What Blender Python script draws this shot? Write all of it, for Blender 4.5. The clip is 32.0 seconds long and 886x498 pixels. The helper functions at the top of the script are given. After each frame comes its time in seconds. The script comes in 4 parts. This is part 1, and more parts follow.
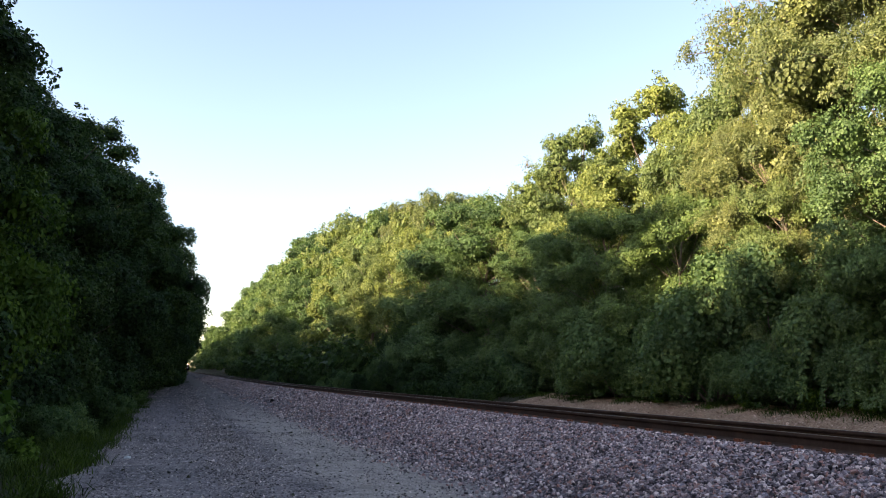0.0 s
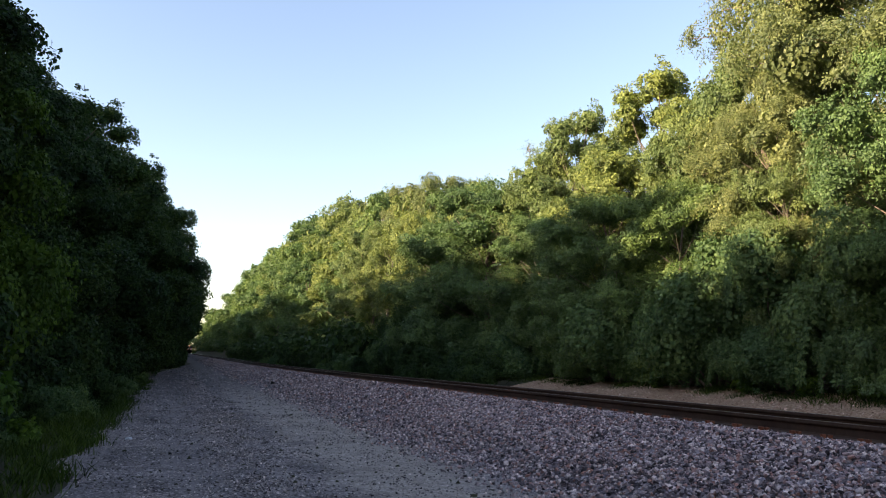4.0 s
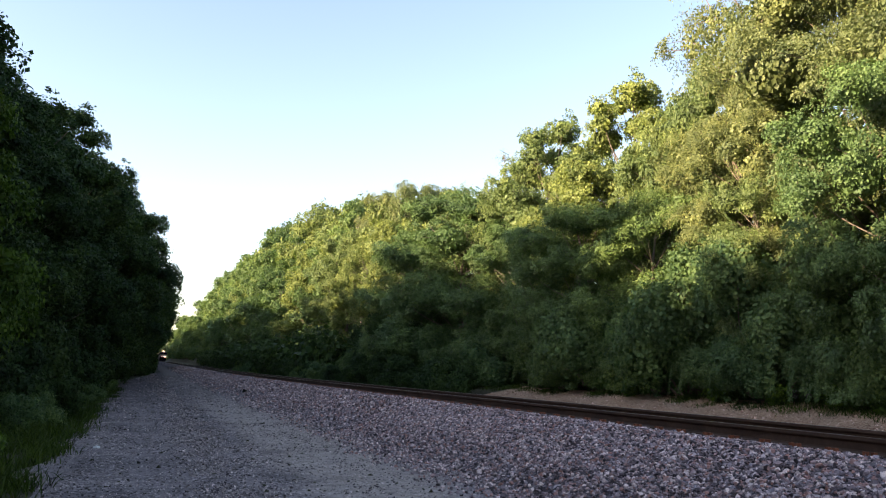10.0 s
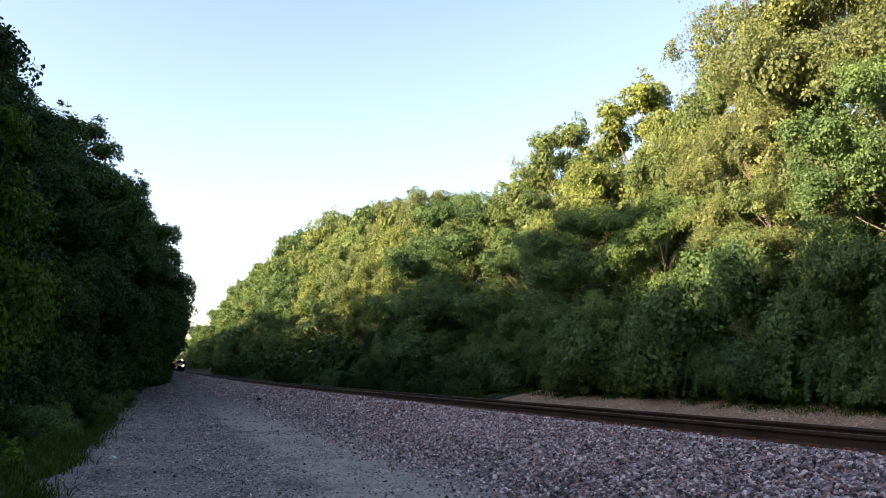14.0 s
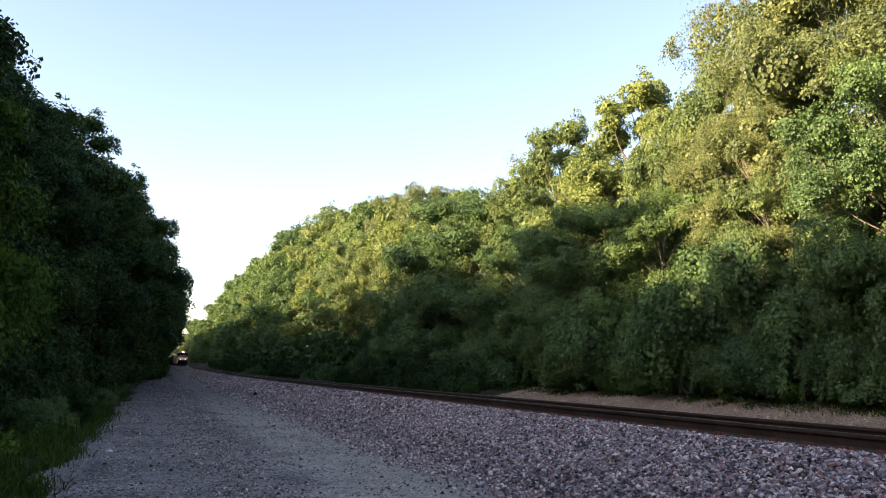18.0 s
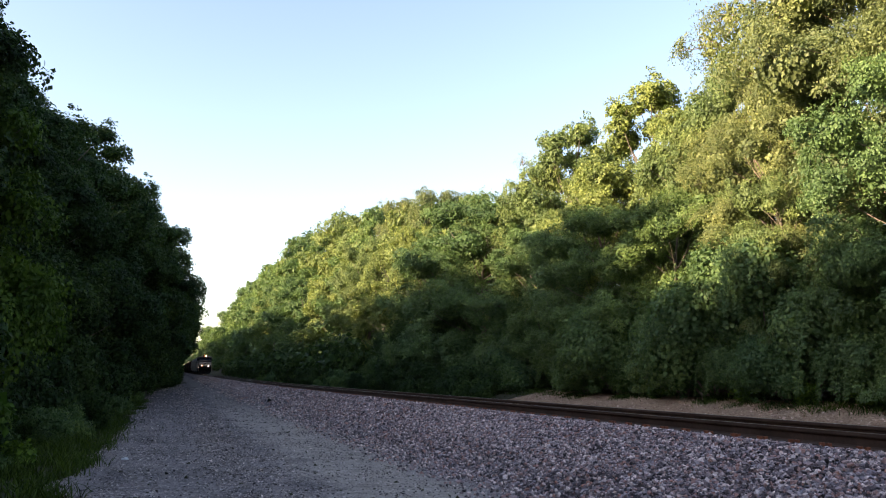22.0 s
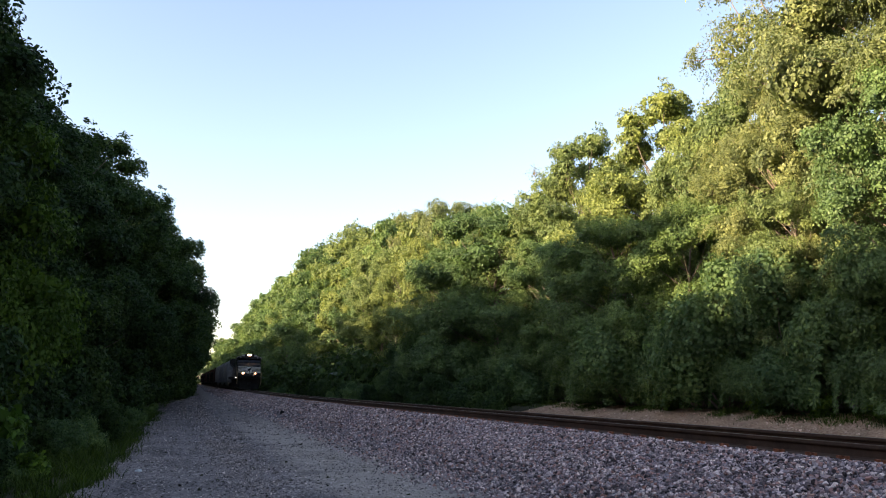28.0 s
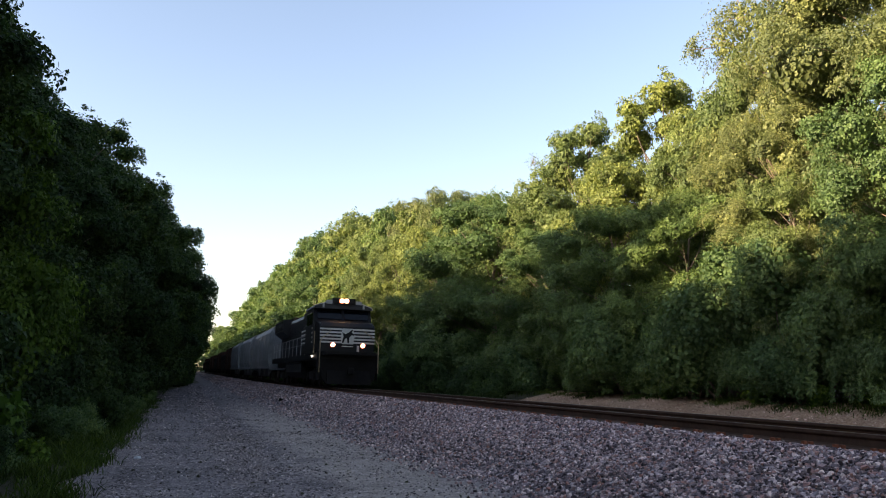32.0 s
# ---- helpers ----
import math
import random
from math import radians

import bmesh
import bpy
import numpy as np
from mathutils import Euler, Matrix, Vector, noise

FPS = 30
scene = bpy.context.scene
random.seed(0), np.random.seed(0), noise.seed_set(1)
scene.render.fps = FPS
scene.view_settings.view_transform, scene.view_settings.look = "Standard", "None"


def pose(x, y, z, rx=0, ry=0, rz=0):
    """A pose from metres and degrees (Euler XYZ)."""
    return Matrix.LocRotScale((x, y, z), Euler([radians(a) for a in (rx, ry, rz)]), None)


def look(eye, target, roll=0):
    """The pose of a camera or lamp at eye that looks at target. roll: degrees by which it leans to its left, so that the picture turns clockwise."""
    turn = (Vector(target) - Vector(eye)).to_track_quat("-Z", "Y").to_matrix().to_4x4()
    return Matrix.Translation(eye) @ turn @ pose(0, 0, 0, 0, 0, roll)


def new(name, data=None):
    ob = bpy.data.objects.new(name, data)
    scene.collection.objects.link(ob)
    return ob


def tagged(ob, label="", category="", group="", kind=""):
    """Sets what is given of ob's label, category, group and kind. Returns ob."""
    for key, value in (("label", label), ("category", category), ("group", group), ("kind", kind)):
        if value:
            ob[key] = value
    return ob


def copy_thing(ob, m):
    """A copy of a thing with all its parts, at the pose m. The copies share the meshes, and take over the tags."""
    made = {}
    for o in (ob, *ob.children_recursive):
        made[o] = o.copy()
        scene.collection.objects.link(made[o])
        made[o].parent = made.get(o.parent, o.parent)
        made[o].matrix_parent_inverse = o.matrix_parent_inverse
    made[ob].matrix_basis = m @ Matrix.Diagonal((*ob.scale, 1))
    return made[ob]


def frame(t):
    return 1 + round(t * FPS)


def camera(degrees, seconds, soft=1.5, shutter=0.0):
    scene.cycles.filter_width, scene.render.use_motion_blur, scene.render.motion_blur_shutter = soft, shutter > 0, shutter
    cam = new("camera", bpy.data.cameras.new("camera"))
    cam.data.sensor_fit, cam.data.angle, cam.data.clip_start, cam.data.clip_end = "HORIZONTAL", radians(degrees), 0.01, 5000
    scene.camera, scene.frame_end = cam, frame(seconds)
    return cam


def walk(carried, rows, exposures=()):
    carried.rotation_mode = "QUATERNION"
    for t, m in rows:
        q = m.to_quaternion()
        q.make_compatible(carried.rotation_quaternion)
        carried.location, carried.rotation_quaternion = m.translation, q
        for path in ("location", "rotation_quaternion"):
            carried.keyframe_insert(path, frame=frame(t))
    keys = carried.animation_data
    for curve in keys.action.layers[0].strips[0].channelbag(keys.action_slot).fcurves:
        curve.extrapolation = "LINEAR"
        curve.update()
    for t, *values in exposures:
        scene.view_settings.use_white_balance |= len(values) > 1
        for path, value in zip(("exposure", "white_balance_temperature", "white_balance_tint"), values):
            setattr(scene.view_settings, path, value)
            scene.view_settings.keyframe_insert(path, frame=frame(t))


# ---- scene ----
# The track runs along +y; x is the distance from the line on which the viewer stands.
EYE = 1.5
TRACK_X = 8.0
cam = camera(60.0, 32.0, soft=1.05)
# seconds, tilt, lean, turn of the hand-held camera
VIEW = [
    (0, 99.95, -1.89, -19.10), (0.5, 100.19, -1.43, -19.28), (1, 100.62, -1.57, -19.42), (1.5, 100.68, -1.06, -18.97), (2, 100.98, -0.85, -17.12),
    (2.5, 101.76, -0.29, -16.68), (3, 101.58, -1.03, -16.95), (3.5, 99.38, -2.02, -18.16), (5.5, 98.25, -2.01, -20.43), (6, 98.74, -2.30, -20.86),
    (6.5, 98.87, -1.99, -21.12), (7, 99.08, -2.16, -21.25), (7.5, 99.21, -2.06, -21.13), (8, 99.33, -2.07, -21.07), (8.5, 99.30, -2.19, -21.24),
    (9, 99.34, -2.27, -21.26), (9.5, 99.40, -2.16, -21.11), (10, 99.44, -2.38, -21.04), (10.5, 99.52, -2.15, -21.04), (11, 99.47, -1.75, -21.43),
    (11.5, 99.54, -1.51, -21.37), (12, 99.59, -1.49, -21.18), (12.5, 99.59, -1.35, -21.05), (13, 99.53, -1.22, -20.82), (13.5, 99.62, -1.33, -20.40),
    (14, 99.80, -1.55, -20.04), (14.5, 99.74, -1.59, -19.91), (16.5, 99.54, -1.53, -20.24), (17, 99.49, -1.41, -20.28), (17.5, 99.53, -1.81, -20.33),
    (18, 99.52, -1.95, -20.28), (18.5, 99.50, -2.02, -20.03), (19, 99.50, -1.75, -19.73), (19.5, 99.67, -1.80, -19.47), (20, 99.74, -1.69, -19.12),
    (20.5, 99.79, -1.94, -18.99), (21, 99.45, -1.21, -19.08), (21.5, 99.51, -1.35, -19.44), (22, 99.81, -1.30, -19.31), (22.5, 99.91, -1.23, -19.07),
    (23, 99.97, -1.25, -19.01), (23.5, 100.07, -1.28, -18.89), (24, 100.19, -1.41, -18.66), (24.5, 100.28, -1.58, -18.51), (25, 100.28, -1.56, -18.59),
    (25.5, 100.27, -1.45, -18.58), (27.5, 100.48, -1.50, -18.30), (28, 100.65, -1.31, -18.38), (28.5, 100.83, -1.13, -18.55), (29, 100.81, -1.06, -18.67),
    (29.5, 100.71, -0.90, -18.46), (30, 101.05, -1.40, -19.20), (30.5, 100.06, -0.94, -19.16), (31, 99.85, -0.77, -18.48), (31.5, 99.90, -1.93, -18.56),
    (32, 99.80, -1.48, -18.51),
]

walk(cam, [(t, pose(0, 0, EYE, rx, ry, rz)) for t, rx, ry, rz in VIEW], exposures=((0, 1.86, 7010, 20), (2, 1.85, 6990, 20), (3.2, 1.48, 6860, 20), (4.6, 1.72, 6930, 20), (6, 1.86, 7010, 20), (24, 1.86, 7010, 20), (29, 1.75, 7090, 20), (32, 1.57, 7160, 20)))

# ---- light ----
SUN_EL, SUN_AZ = 15.0, -97.0
world = bpy.data.worlds.new("world")
scene.world = world
world.use_nodes = True
wn = world.node_tree.nodes
sky = wn.new("ShaderNodeTexSky")
sky.sky_type = "NISHITA"
sky.sun_disc = False
sky.sun_elevation, sky.sun_rotation = radians(SUN_EL), radians(SUN_AZ % 360)
sky.air_density, sky.dust_density, sky.ozone_density = 1.0, 1.0, 1.0
wn["Background"].inputs["Strength"].default_value = 0.134
world.node_tree.links.new(sky.outputs["Color"], wn["Background"].inputs["Color"])
sun_data = bpy.data.lights.new("sun", "SUN")
sun_data.energy, sun_data.angle, sun_data.color = 5.0, radians(0.6), (1.0, 0.84, 0.58)
sun = new("sun", sun_data)
sun.matrix_world = look((100 * math.sin(radians(SUN_AZ)) * math.cos(radians(SUN_EL)), 100 * math.cos(radians(SUN_AZ)) * math.cos(radians(SUN_EL)),
                         100 * math.sin(radians(SUN_EL))), (0, 0, 0))



# ---- materials ----
def material(name):
    m = bpy.data.materials.new(name)
    m.use_nodes = True
    return m, m.node_tree.nodes, m.node_tree.links, m.node_tree.nodes["Principled BSDF"]


def ramp(nodes, links, source, stops):
    r = nodes.new("ShaderNodeValToRGB")
    while len(r.color_ramp.elements) < len(stops):
        r.color_ramp.elements.new(0.5)
    for e, (at, col) in zip(r.color_ramp.elements, stops):
        e.position, e.color = at, (*col, 1)
    links.new(source, r.inputs["Fac"])
    return r.outputs["Color"]


def noise_node(nodes, links, scale, detail=4, rough=0.6, coords=None):
    nz = nodes.new("ShaderNodeTexNoise")
    nz.inputs["Scale"].default_value, nz.inputs["Detail"].default_value, nz.inputs["Roughness"].default_value = scale, detail, rough
    if coords is None:
        coords = nodes.new("ShaderNodeTexCoord").outputs["Object"]
    links.new(coords, nz.inputs["Vector"])
    return nz


def mixed(nodes, links, kind, fac, a, b):
    mx = nodes.new("ShaderNodeMix")
    mx.data_type, mx.blend_type = "RGBA", kind
    for value, socket in ((fac, mx.inputs[0]), (a, mx.inputs[6]), (b, mx.inputs[7])):
        if isinstance(value, (int, float)):
            socket.default_value = value
        elif isinstance(value, tuple):
            socket.default_value = (*value, 1)
        else:
            links.new(value, socket)
    return mx.outputs[2]


def bump(nodes, links, bsdf, height, strength, distance):
    b = nodes.new("ShaderNodeBump")
    b.inputs["Strength"].default_value, b.inputs["Distance"].default_value = strength, distance
    links.new(height, b.inputs["Height"])
    links.new(b.outputs["Normal"], bsdf.inputs["Normal"])


def leaf_material(name, dark, light, sheen=0.45, through_share=0.42):
    """A leaf: diffuse with light through it and a weak gloss; the colour changes from leaf to leaf and over the crown."""
    m, nodes, links, bsdf = material(name)
    geo = nodes.new("ShaderNodeNewGeometry")
    info = nodes.new("ShaderNodeObjectInfo")
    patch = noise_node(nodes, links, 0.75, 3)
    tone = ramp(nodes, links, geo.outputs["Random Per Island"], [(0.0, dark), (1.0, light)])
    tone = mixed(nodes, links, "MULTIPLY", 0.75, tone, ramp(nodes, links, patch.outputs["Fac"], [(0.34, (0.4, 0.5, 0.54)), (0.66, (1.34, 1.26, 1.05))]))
    tone = mixed(nodes, links, "MULTIPLY", 0.85, tone, ramp(nodes, links, info.outputs["Random"], [(0.0, (0.68, 0.8, 0.8)), (0.5, (0.95, 1.0, 0.92)), (1.0, (1.2, 1.16, 0.88))]))
    bsdf.inputs["Roughness"].default_value = 0.55
    bsdf.inputs["Specular IOR Level"].default_value = sheen
    links.new(tone, bsdf.inputs["Base Color"])
    thin = nodes.new("ShaderNodeBsdfTranslucent")
    links.new(mixed(nodes, links, "MULTIPLY", 1.0, tone, (1.5, 1.6, 0.7)), thin.inputs["Color"])
    both = nodes.new("ShaderNodeMixShader")
    both.inputs[0].default_value = through_share
    links.new(bsdf.outputs[0], both.inputs[1])
    links.new(thin.outputs[0], both.inputs[2])
    links.new(both.outputs[0], nodes["Material Output"].inputs["Surface"])
    return m


def bark_material(name, a, b):
    m, nodes, links, bsdf = material(name)
    nz = noise_node(nodes, links, 6.0, 6)
    links.new(ramp(nodes, links, nz.outputs["Fac"], [(0.3, a), (0.7, b)]), bsdf.inputs["Base Color"])
    bsdf.inputs["Roughness"].default_value = 0.9
    bump(nodes, links, bsdf, nz.outputs["Fac"], 0.6, 0.03)
    return m


def surface_material(name, stops, big, fine, rough=0.95, relief=0.02, strength=0.7, stain=(0.7, 0.7, 0.7)):
    """A rough natural or painted surface with large patches and fine grain."""
    m, nodes, links, bsdf = material(name)
    large, small = noise_node(nodes, links, big, 5), noise_node(nodes, links, fine, 6, 0.7)
    col = ramp(nodes, links, small.outputs["Fac"], stops)
    col = mixed(nodes, links, "MULTIPLY", 0.8, col, ramp(nodes, links, large.outputs["Fac"], [(0.35, stain), (0.65, (1.1, 1.1, 1.1))]))
    links.new(col, bsdf.inputs["Base Color"])
    bsdf.inputs["Roughness"].default_value = rough
    bsdf.inputs["Specular IOR Level"].default_value = 0.25
    bump(nodes, links, bsdf, small.outputs["Fac"], strength, relief)
    return m


def stone_material(name, stops):
    """Crushed rock: each stone has its own tone."""
    m, nodes, links, bsdf = material(name)
    geo, info = nodes.new("ShaderNodeNewGeometry"), nodes.new("ShaderNodeObjectInfo")
    both = nodes.new("ShaderNodeMath")
    both.operation = "ADD"
    links.new(geo.outputs["Random Per Island"], both.inputs[0])
    links.new(info.outputs["Random"], both.inputs[1])
    wrap = nodes.new("ShaderNodeMath")
    wrap.operation = "FRACT"
    links.new(both.outputs[0], wrap.inputs[0])
    nz = noise_node(nodes, links, 60.0, 3)
    col = ramp(nodes, links, wrap.outputs[0], stops)
    col = mixed(nodes, links, "MULTIPLY", 0.7, col, ramp(nodes, links, nz.outputs["Fac"], [(0.3, (0.7, 0.7, 0.7)), (0.7, (1.15, 1.15, 1.15))]))
    col = mixed(nodes, links, "MULTIPLY", 1.0, col, (1.32, 1.14, 1.12))
    links.new(col, bsdf.inputs["Base Color"])
    bsdf.inputs["Roughness"].default_value = 0.85
    bsdf.inputs["Specular IOR Level"].default_value = 0.3
    bump(nodes, links, bsdf, nz.outputs["Fac"], 0.4, 0.004)
    return m


def gravel_material(name, stops, cell, stain, dust, lane=None):
    """A gravel surface: cells of stone of many tones, darker patches, and dusty streaks along the line."""
    m, nodes, links, bsdf = material(name)
    coords = nodes.new("ShaderNodeTexCoord").outputs["Object"]
    vor = nodes.new("ShaderNodeTexVoronoi")
    vor.inputs["Scale"].default_value = cell
    links.new(coords, vor.inputs["Vector"])
    sep = nodes.new("ShaderNodeSeparateColor")
    links.new(vor.outputs["Color"], sep.inputs[0])
    col = ramp(nodes, links, sep.outputs[0], stops)
    long = nodes.new("ShaderNodeMapping")
    long.inputs["Scale"].default_value = (0.9, 0.07, 1.0)
    links.new(coords, long.inputs["Vector"])
    streak = noise_node(nodes, links, 0.9, 6, 0.7, long.outputs[0])
    large = noise_node(nodes, links, 0.45, 6, 0.7, coords)
    mid = noise_node(nodes, links, 4.0, 5, 0.75, coords)
    col = mixed(nodes, links, "MULTIPLY", 0.9, col, ramp(nodes, links, large.outputs["Fac"], [(0.36, stain), (0.62, (1.12, 1.1, 1.06))]))
    col = mixed(nodes, links, "MULTIPLY", 0.8, col, ramp(nodes, links, mid.outputs["Fac"], [(0.32, (0.62, 0.62, 0.66)), (0.66, (1.2, 1.2, 1.16))]))
    grit = mixed(nodes, links, "MULTIPLY", 1.0, dust, ramp(nodes, links, mid.outputs["Fac"], [(0.3, (0.75, 0.75, 0.75)), (0.7, (1.15, 1.15, 1.15))]))
    col = mixed(nodes, links, "MIX", ramp(nodes, links, streak.outputs["Fac"], [(0.44, (0, 0, 0)), (0.6, (0.8, 0.8, 0.8))]), col, grit)
    if lane:
        # a tan lane of fine dust beside the track bed
        axes = nodes.new("ShaderNodeSeparateXYZ")
        links.new(coords, axes.inputs[0])
        shift = nodes.new("ShaderNodeMath")
        shift.operation = "MULTIPLY_ADD"
        links.new(large.outputs["Fac"], shift.inputs[0])
        shift.inputs[1].default_value = 2.2
        links.new(axes.outputs[0], shift.inputs[2])
        scaled = nodes.new("ShaderNodeMath")
        scaled.operation = "MULTIPLY"
        links.new(shift.outputs[0], scaled.inputs[0])
        scaled.inputs[1].default_value = 0.125
        col = mixed(nodes, links, "MIX", ramp(nodes, links, scaled.outputs[0], [(0.36, (0, 0, 0)), (0.44, (0.62, 0.62, 0.62)), (0.58, (0.62, 0.62, 0.62)), (0.68, (0, 0, 0))]), col,
                    mixed(nodes, links, "MULTIPLY", 1.0, lane, ramp(nodes, links, mid.outputs["Fac"], [(0.3, (0.6, 0.6, 0.6)), (0.7, (1.2, 1.2, 1.2))])))
    if lane:
        # farther on the trees' shade is painted into the road, with an uneven border
        border = nodes.new("ShaderNodeMath")
        border.operation = "MULTIPLY_ADD"
        links.new(large.outputs["Fac"], border.inputs[0])
        border.inputs[1].default_value = 26.0
        links.new(axes.outputs[1], border.inputs[2])
        share = nodes.new("ShaderNodeMath")
        share.operation = "MULTIPLY"
        links.new(border.outputs[0], share.inputs[0])
        share.inputs[1].default_value = 0.01
        col = mixed(nodes, links, "MULTIPLY", 1.0, col, ramp(nodes, links, share.outputs[0], [(0.34, (1.0, 1.0, 1.0)), (0.6, (0.5, 0.51, 0.56))]))
    col = mixed(nodes, links, "MULTIPLY", 1.0, col, (1.25, 1.14, 1.19))
    links.new(col, bsdf.inputs["Base Color"])
    bsdf.inputs["Roughness"].default_value = 0.95
    bsdf.inputs["Specular IOR Level"].default_value = 0.1
    bump(nodes, links, bsdf, vor.outputs["Distance"], 0.7, 0.025)
    return m


def plain_material(name, colour, rough=0.5, metal=0.0, wear=0.25, scale=3.0):
    """Paint or metal with dirt at two scales."""
    m, nodes, links, bsdf = material(name)
    large, small = noise_node(nodes, links, scale, 5), noise_node(nodes, links, scale * 12, 4)
    col = mixed(nodes, links, "MULTIPLY", 1.0, colour, ramp(nodes, links, large.outputs["Fac"], [(0.3, (1 - wear,) * 3), (0.7, (1 + wear * 0.5,) * 3)]))
    col = mixed(nodes, links, "MULTIPLY", 1.0, col, ramp(nodes, links, small.outputs["Fac"], [(0.3, (1 - wear * 0.6,) * 3), (0.7, (1.05, 1.05, 1.05))]))
    links.new(col, bsdf.inputs["Base Color"])
    bsdf.inputs["Roughness"].default_value, bsdf.inputs["Metallic"].default_value = rough, metal
    bsdf.inputs["Specular IOR Level"].default_value = 0.2
    bump(nodes, links, bsdf, small.outputs["Fac"], 0.15, 0.004)
    return m


def glow_material(name, colour, strength):
    m, nodes, links, bsdf = material(name)
    bsdf.inputs["Emission Color"].default_value, bsdf.inputs["Emission Strength"].default_value = (*colour, 1), strength
    return m


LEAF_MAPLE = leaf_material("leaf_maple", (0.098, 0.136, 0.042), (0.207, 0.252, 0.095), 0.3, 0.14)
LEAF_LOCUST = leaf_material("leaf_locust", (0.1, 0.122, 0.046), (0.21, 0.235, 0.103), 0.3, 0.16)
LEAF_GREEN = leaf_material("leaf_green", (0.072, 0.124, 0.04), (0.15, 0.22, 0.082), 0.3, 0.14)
# green leaves with the deep shade of crowns and undergrowth put into the colour
LEAF_SHADED = leaf_material("leaf_dark", (0.02, 0.04, 0.018), (0.052, 0.09, 0.035), 0.1, 0.2)
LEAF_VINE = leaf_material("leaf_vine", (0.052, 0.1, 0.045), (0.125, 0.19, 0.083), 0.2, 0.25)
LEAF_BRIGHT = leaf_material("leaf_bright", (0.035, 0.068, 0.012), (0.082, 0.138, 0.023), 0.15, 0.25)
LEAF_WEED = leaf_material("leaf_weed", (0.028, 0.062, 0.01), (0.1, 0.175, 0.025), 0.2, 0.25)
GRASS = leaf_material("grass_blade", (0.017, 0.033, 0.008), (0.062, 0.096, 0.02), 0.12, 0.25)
BARK = bark_material("bark", (0.07, 0.055, 0.042), (0.19, 0.155, 0.12))
BARK_PALE = bark_material("bark_pale", (0.11, 0.085, 0.06), (0.24, 0.185, 0.13))
SOIL = surface_material("soil", [(0.34, (0.16, 0.1, 0.066)), (0.5, (0.36, 0.24, 0.16)), (0.68, (0.57, 0.43, 0.32))], 1.1, 16.0, relief=0.08)
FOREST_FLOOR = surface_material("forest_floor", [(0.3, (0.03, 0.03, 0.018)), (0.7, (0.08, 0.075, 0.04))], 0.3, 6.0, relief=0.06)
ROAD = gravel_material("road_gravel", [(0.0, (0.06, 0.057, 0.056)), (0.5, (0.20, 0.185, 0.18)), (0.9, (0.37, 0.345, 0.33)), (1.0, (0.68, 0.64, 0.6))], 34.0, (0.38, 0.38, 0.41), (0.225, 0.212, 0.2), (0.4, 0.365, 0.3))
BALLAST = gravel_material("ballast_bed", [(0.0, (0.03, 0.027, 0.028)), (0.5, (0.12, 0.105, 0.107)), (0.9, (0.28, 0.25, 0.245)), (1.0, (0.55, 0.51, 0.48))], 19.0, (0.75, 0.75, 0.76), (0.15, 0.14, 0.13))
STONE = stone_material("ballast_stone", [(0.0, (0.035, 0.032, 0.034)), (0.25, (0.14, 0.122, 0.13)), (0.45, (0.33, 0.285, 0.285)), (0.58, (0.36, 0.21, 0.165)), (0.7, (0.23, 0.225, 0.25)), (0.85, (0.5, 0.45, 0.43)), (0.95, (0.64, 0.59, 0.55)), (1.0, (0.78, 0.73, 0.68))])
CHIP = stone_material("road_chip", [(0.0, (0.035, 0.034, 0.036)), (0.4, (0.13, 0.124, 0.126)), (0.75, (0.30, 0.285, 0.275)), (0.93, (0.50, 0.47, 0.44)), (1.0, (0.72, 0.69, 0.65))])
PALE_CHIP = stone_material("bank_chip", [(0.0, (0.2, 0.135, 0.1)), (0.6, (0.4, 0.295, 0.22)), (1.0, (0.75, 0.67, 0.58))])
RAIL_RUST = plain_material("rail_rust", (0.085, 0.05, 0.034), 0.8, 0.0, 0.35, 2.0)
RAIL_HEAD = plain_material("rail_head", (0.30, 0.28, 0.26), 0.32, 1.0, 0.2, 2.0)
PLATE_RUST = plain_material("plate_rust", (0.30, 0.105, 0.055), 0.85, 0.0, 0.4, 9.0)
TIE_WOOD = plain_material("tie_wood", (0.075, 0.06, 0.05), 0.9, 0.0, 0.4, 5.0)


# ---- helpers ----
def part(name, bm, mat, parent=None, label=""):
    """Links a bmesh as one mesh object, under a thing or a part."""
    mesh = bpy.data.meshes.new(name)
    bm.to_mesh(mesh)
    bm.free()
    mesh.materials.append(mat)
    ob = new(name, mesh)
    ob.parent = parent
    if label:
        tagged(ob, label)
    return ob


def soup(name, verts, faces, mat, parent=None, smooth=False):
    """Links a mesh made of arrays: verts (n, 3), faces (m, 3 or 4)."""
    mesh = bpy.data.meshes.new(name)
    verts, faces = np.asarray(verts, np.float32), np.asarray(faces, np.int32)
    k = faces.shape[1]
    mesh.vertices.add(len(verts))
    mesh.vertices.foreach_set("co", verts.ravel())
    mesh.loops.add(faces.size)
    mesh.loops.foreach_set("vertex_index", faces.ravel())
    mesh.polygons.add(len(faces))
    mesh.polygons.foreach_set("loop_start", np.arange(0, faces.size, k, dtype=np.int32))
    mesh.polygons.foreach_set("use_smooth", np.full(len(faces), smooth))
    mesh.update(calc_edges=True)
    mesh.materials.append(mat)
    ob = new(name, mesh)
    ob.parent = parent
    return ob


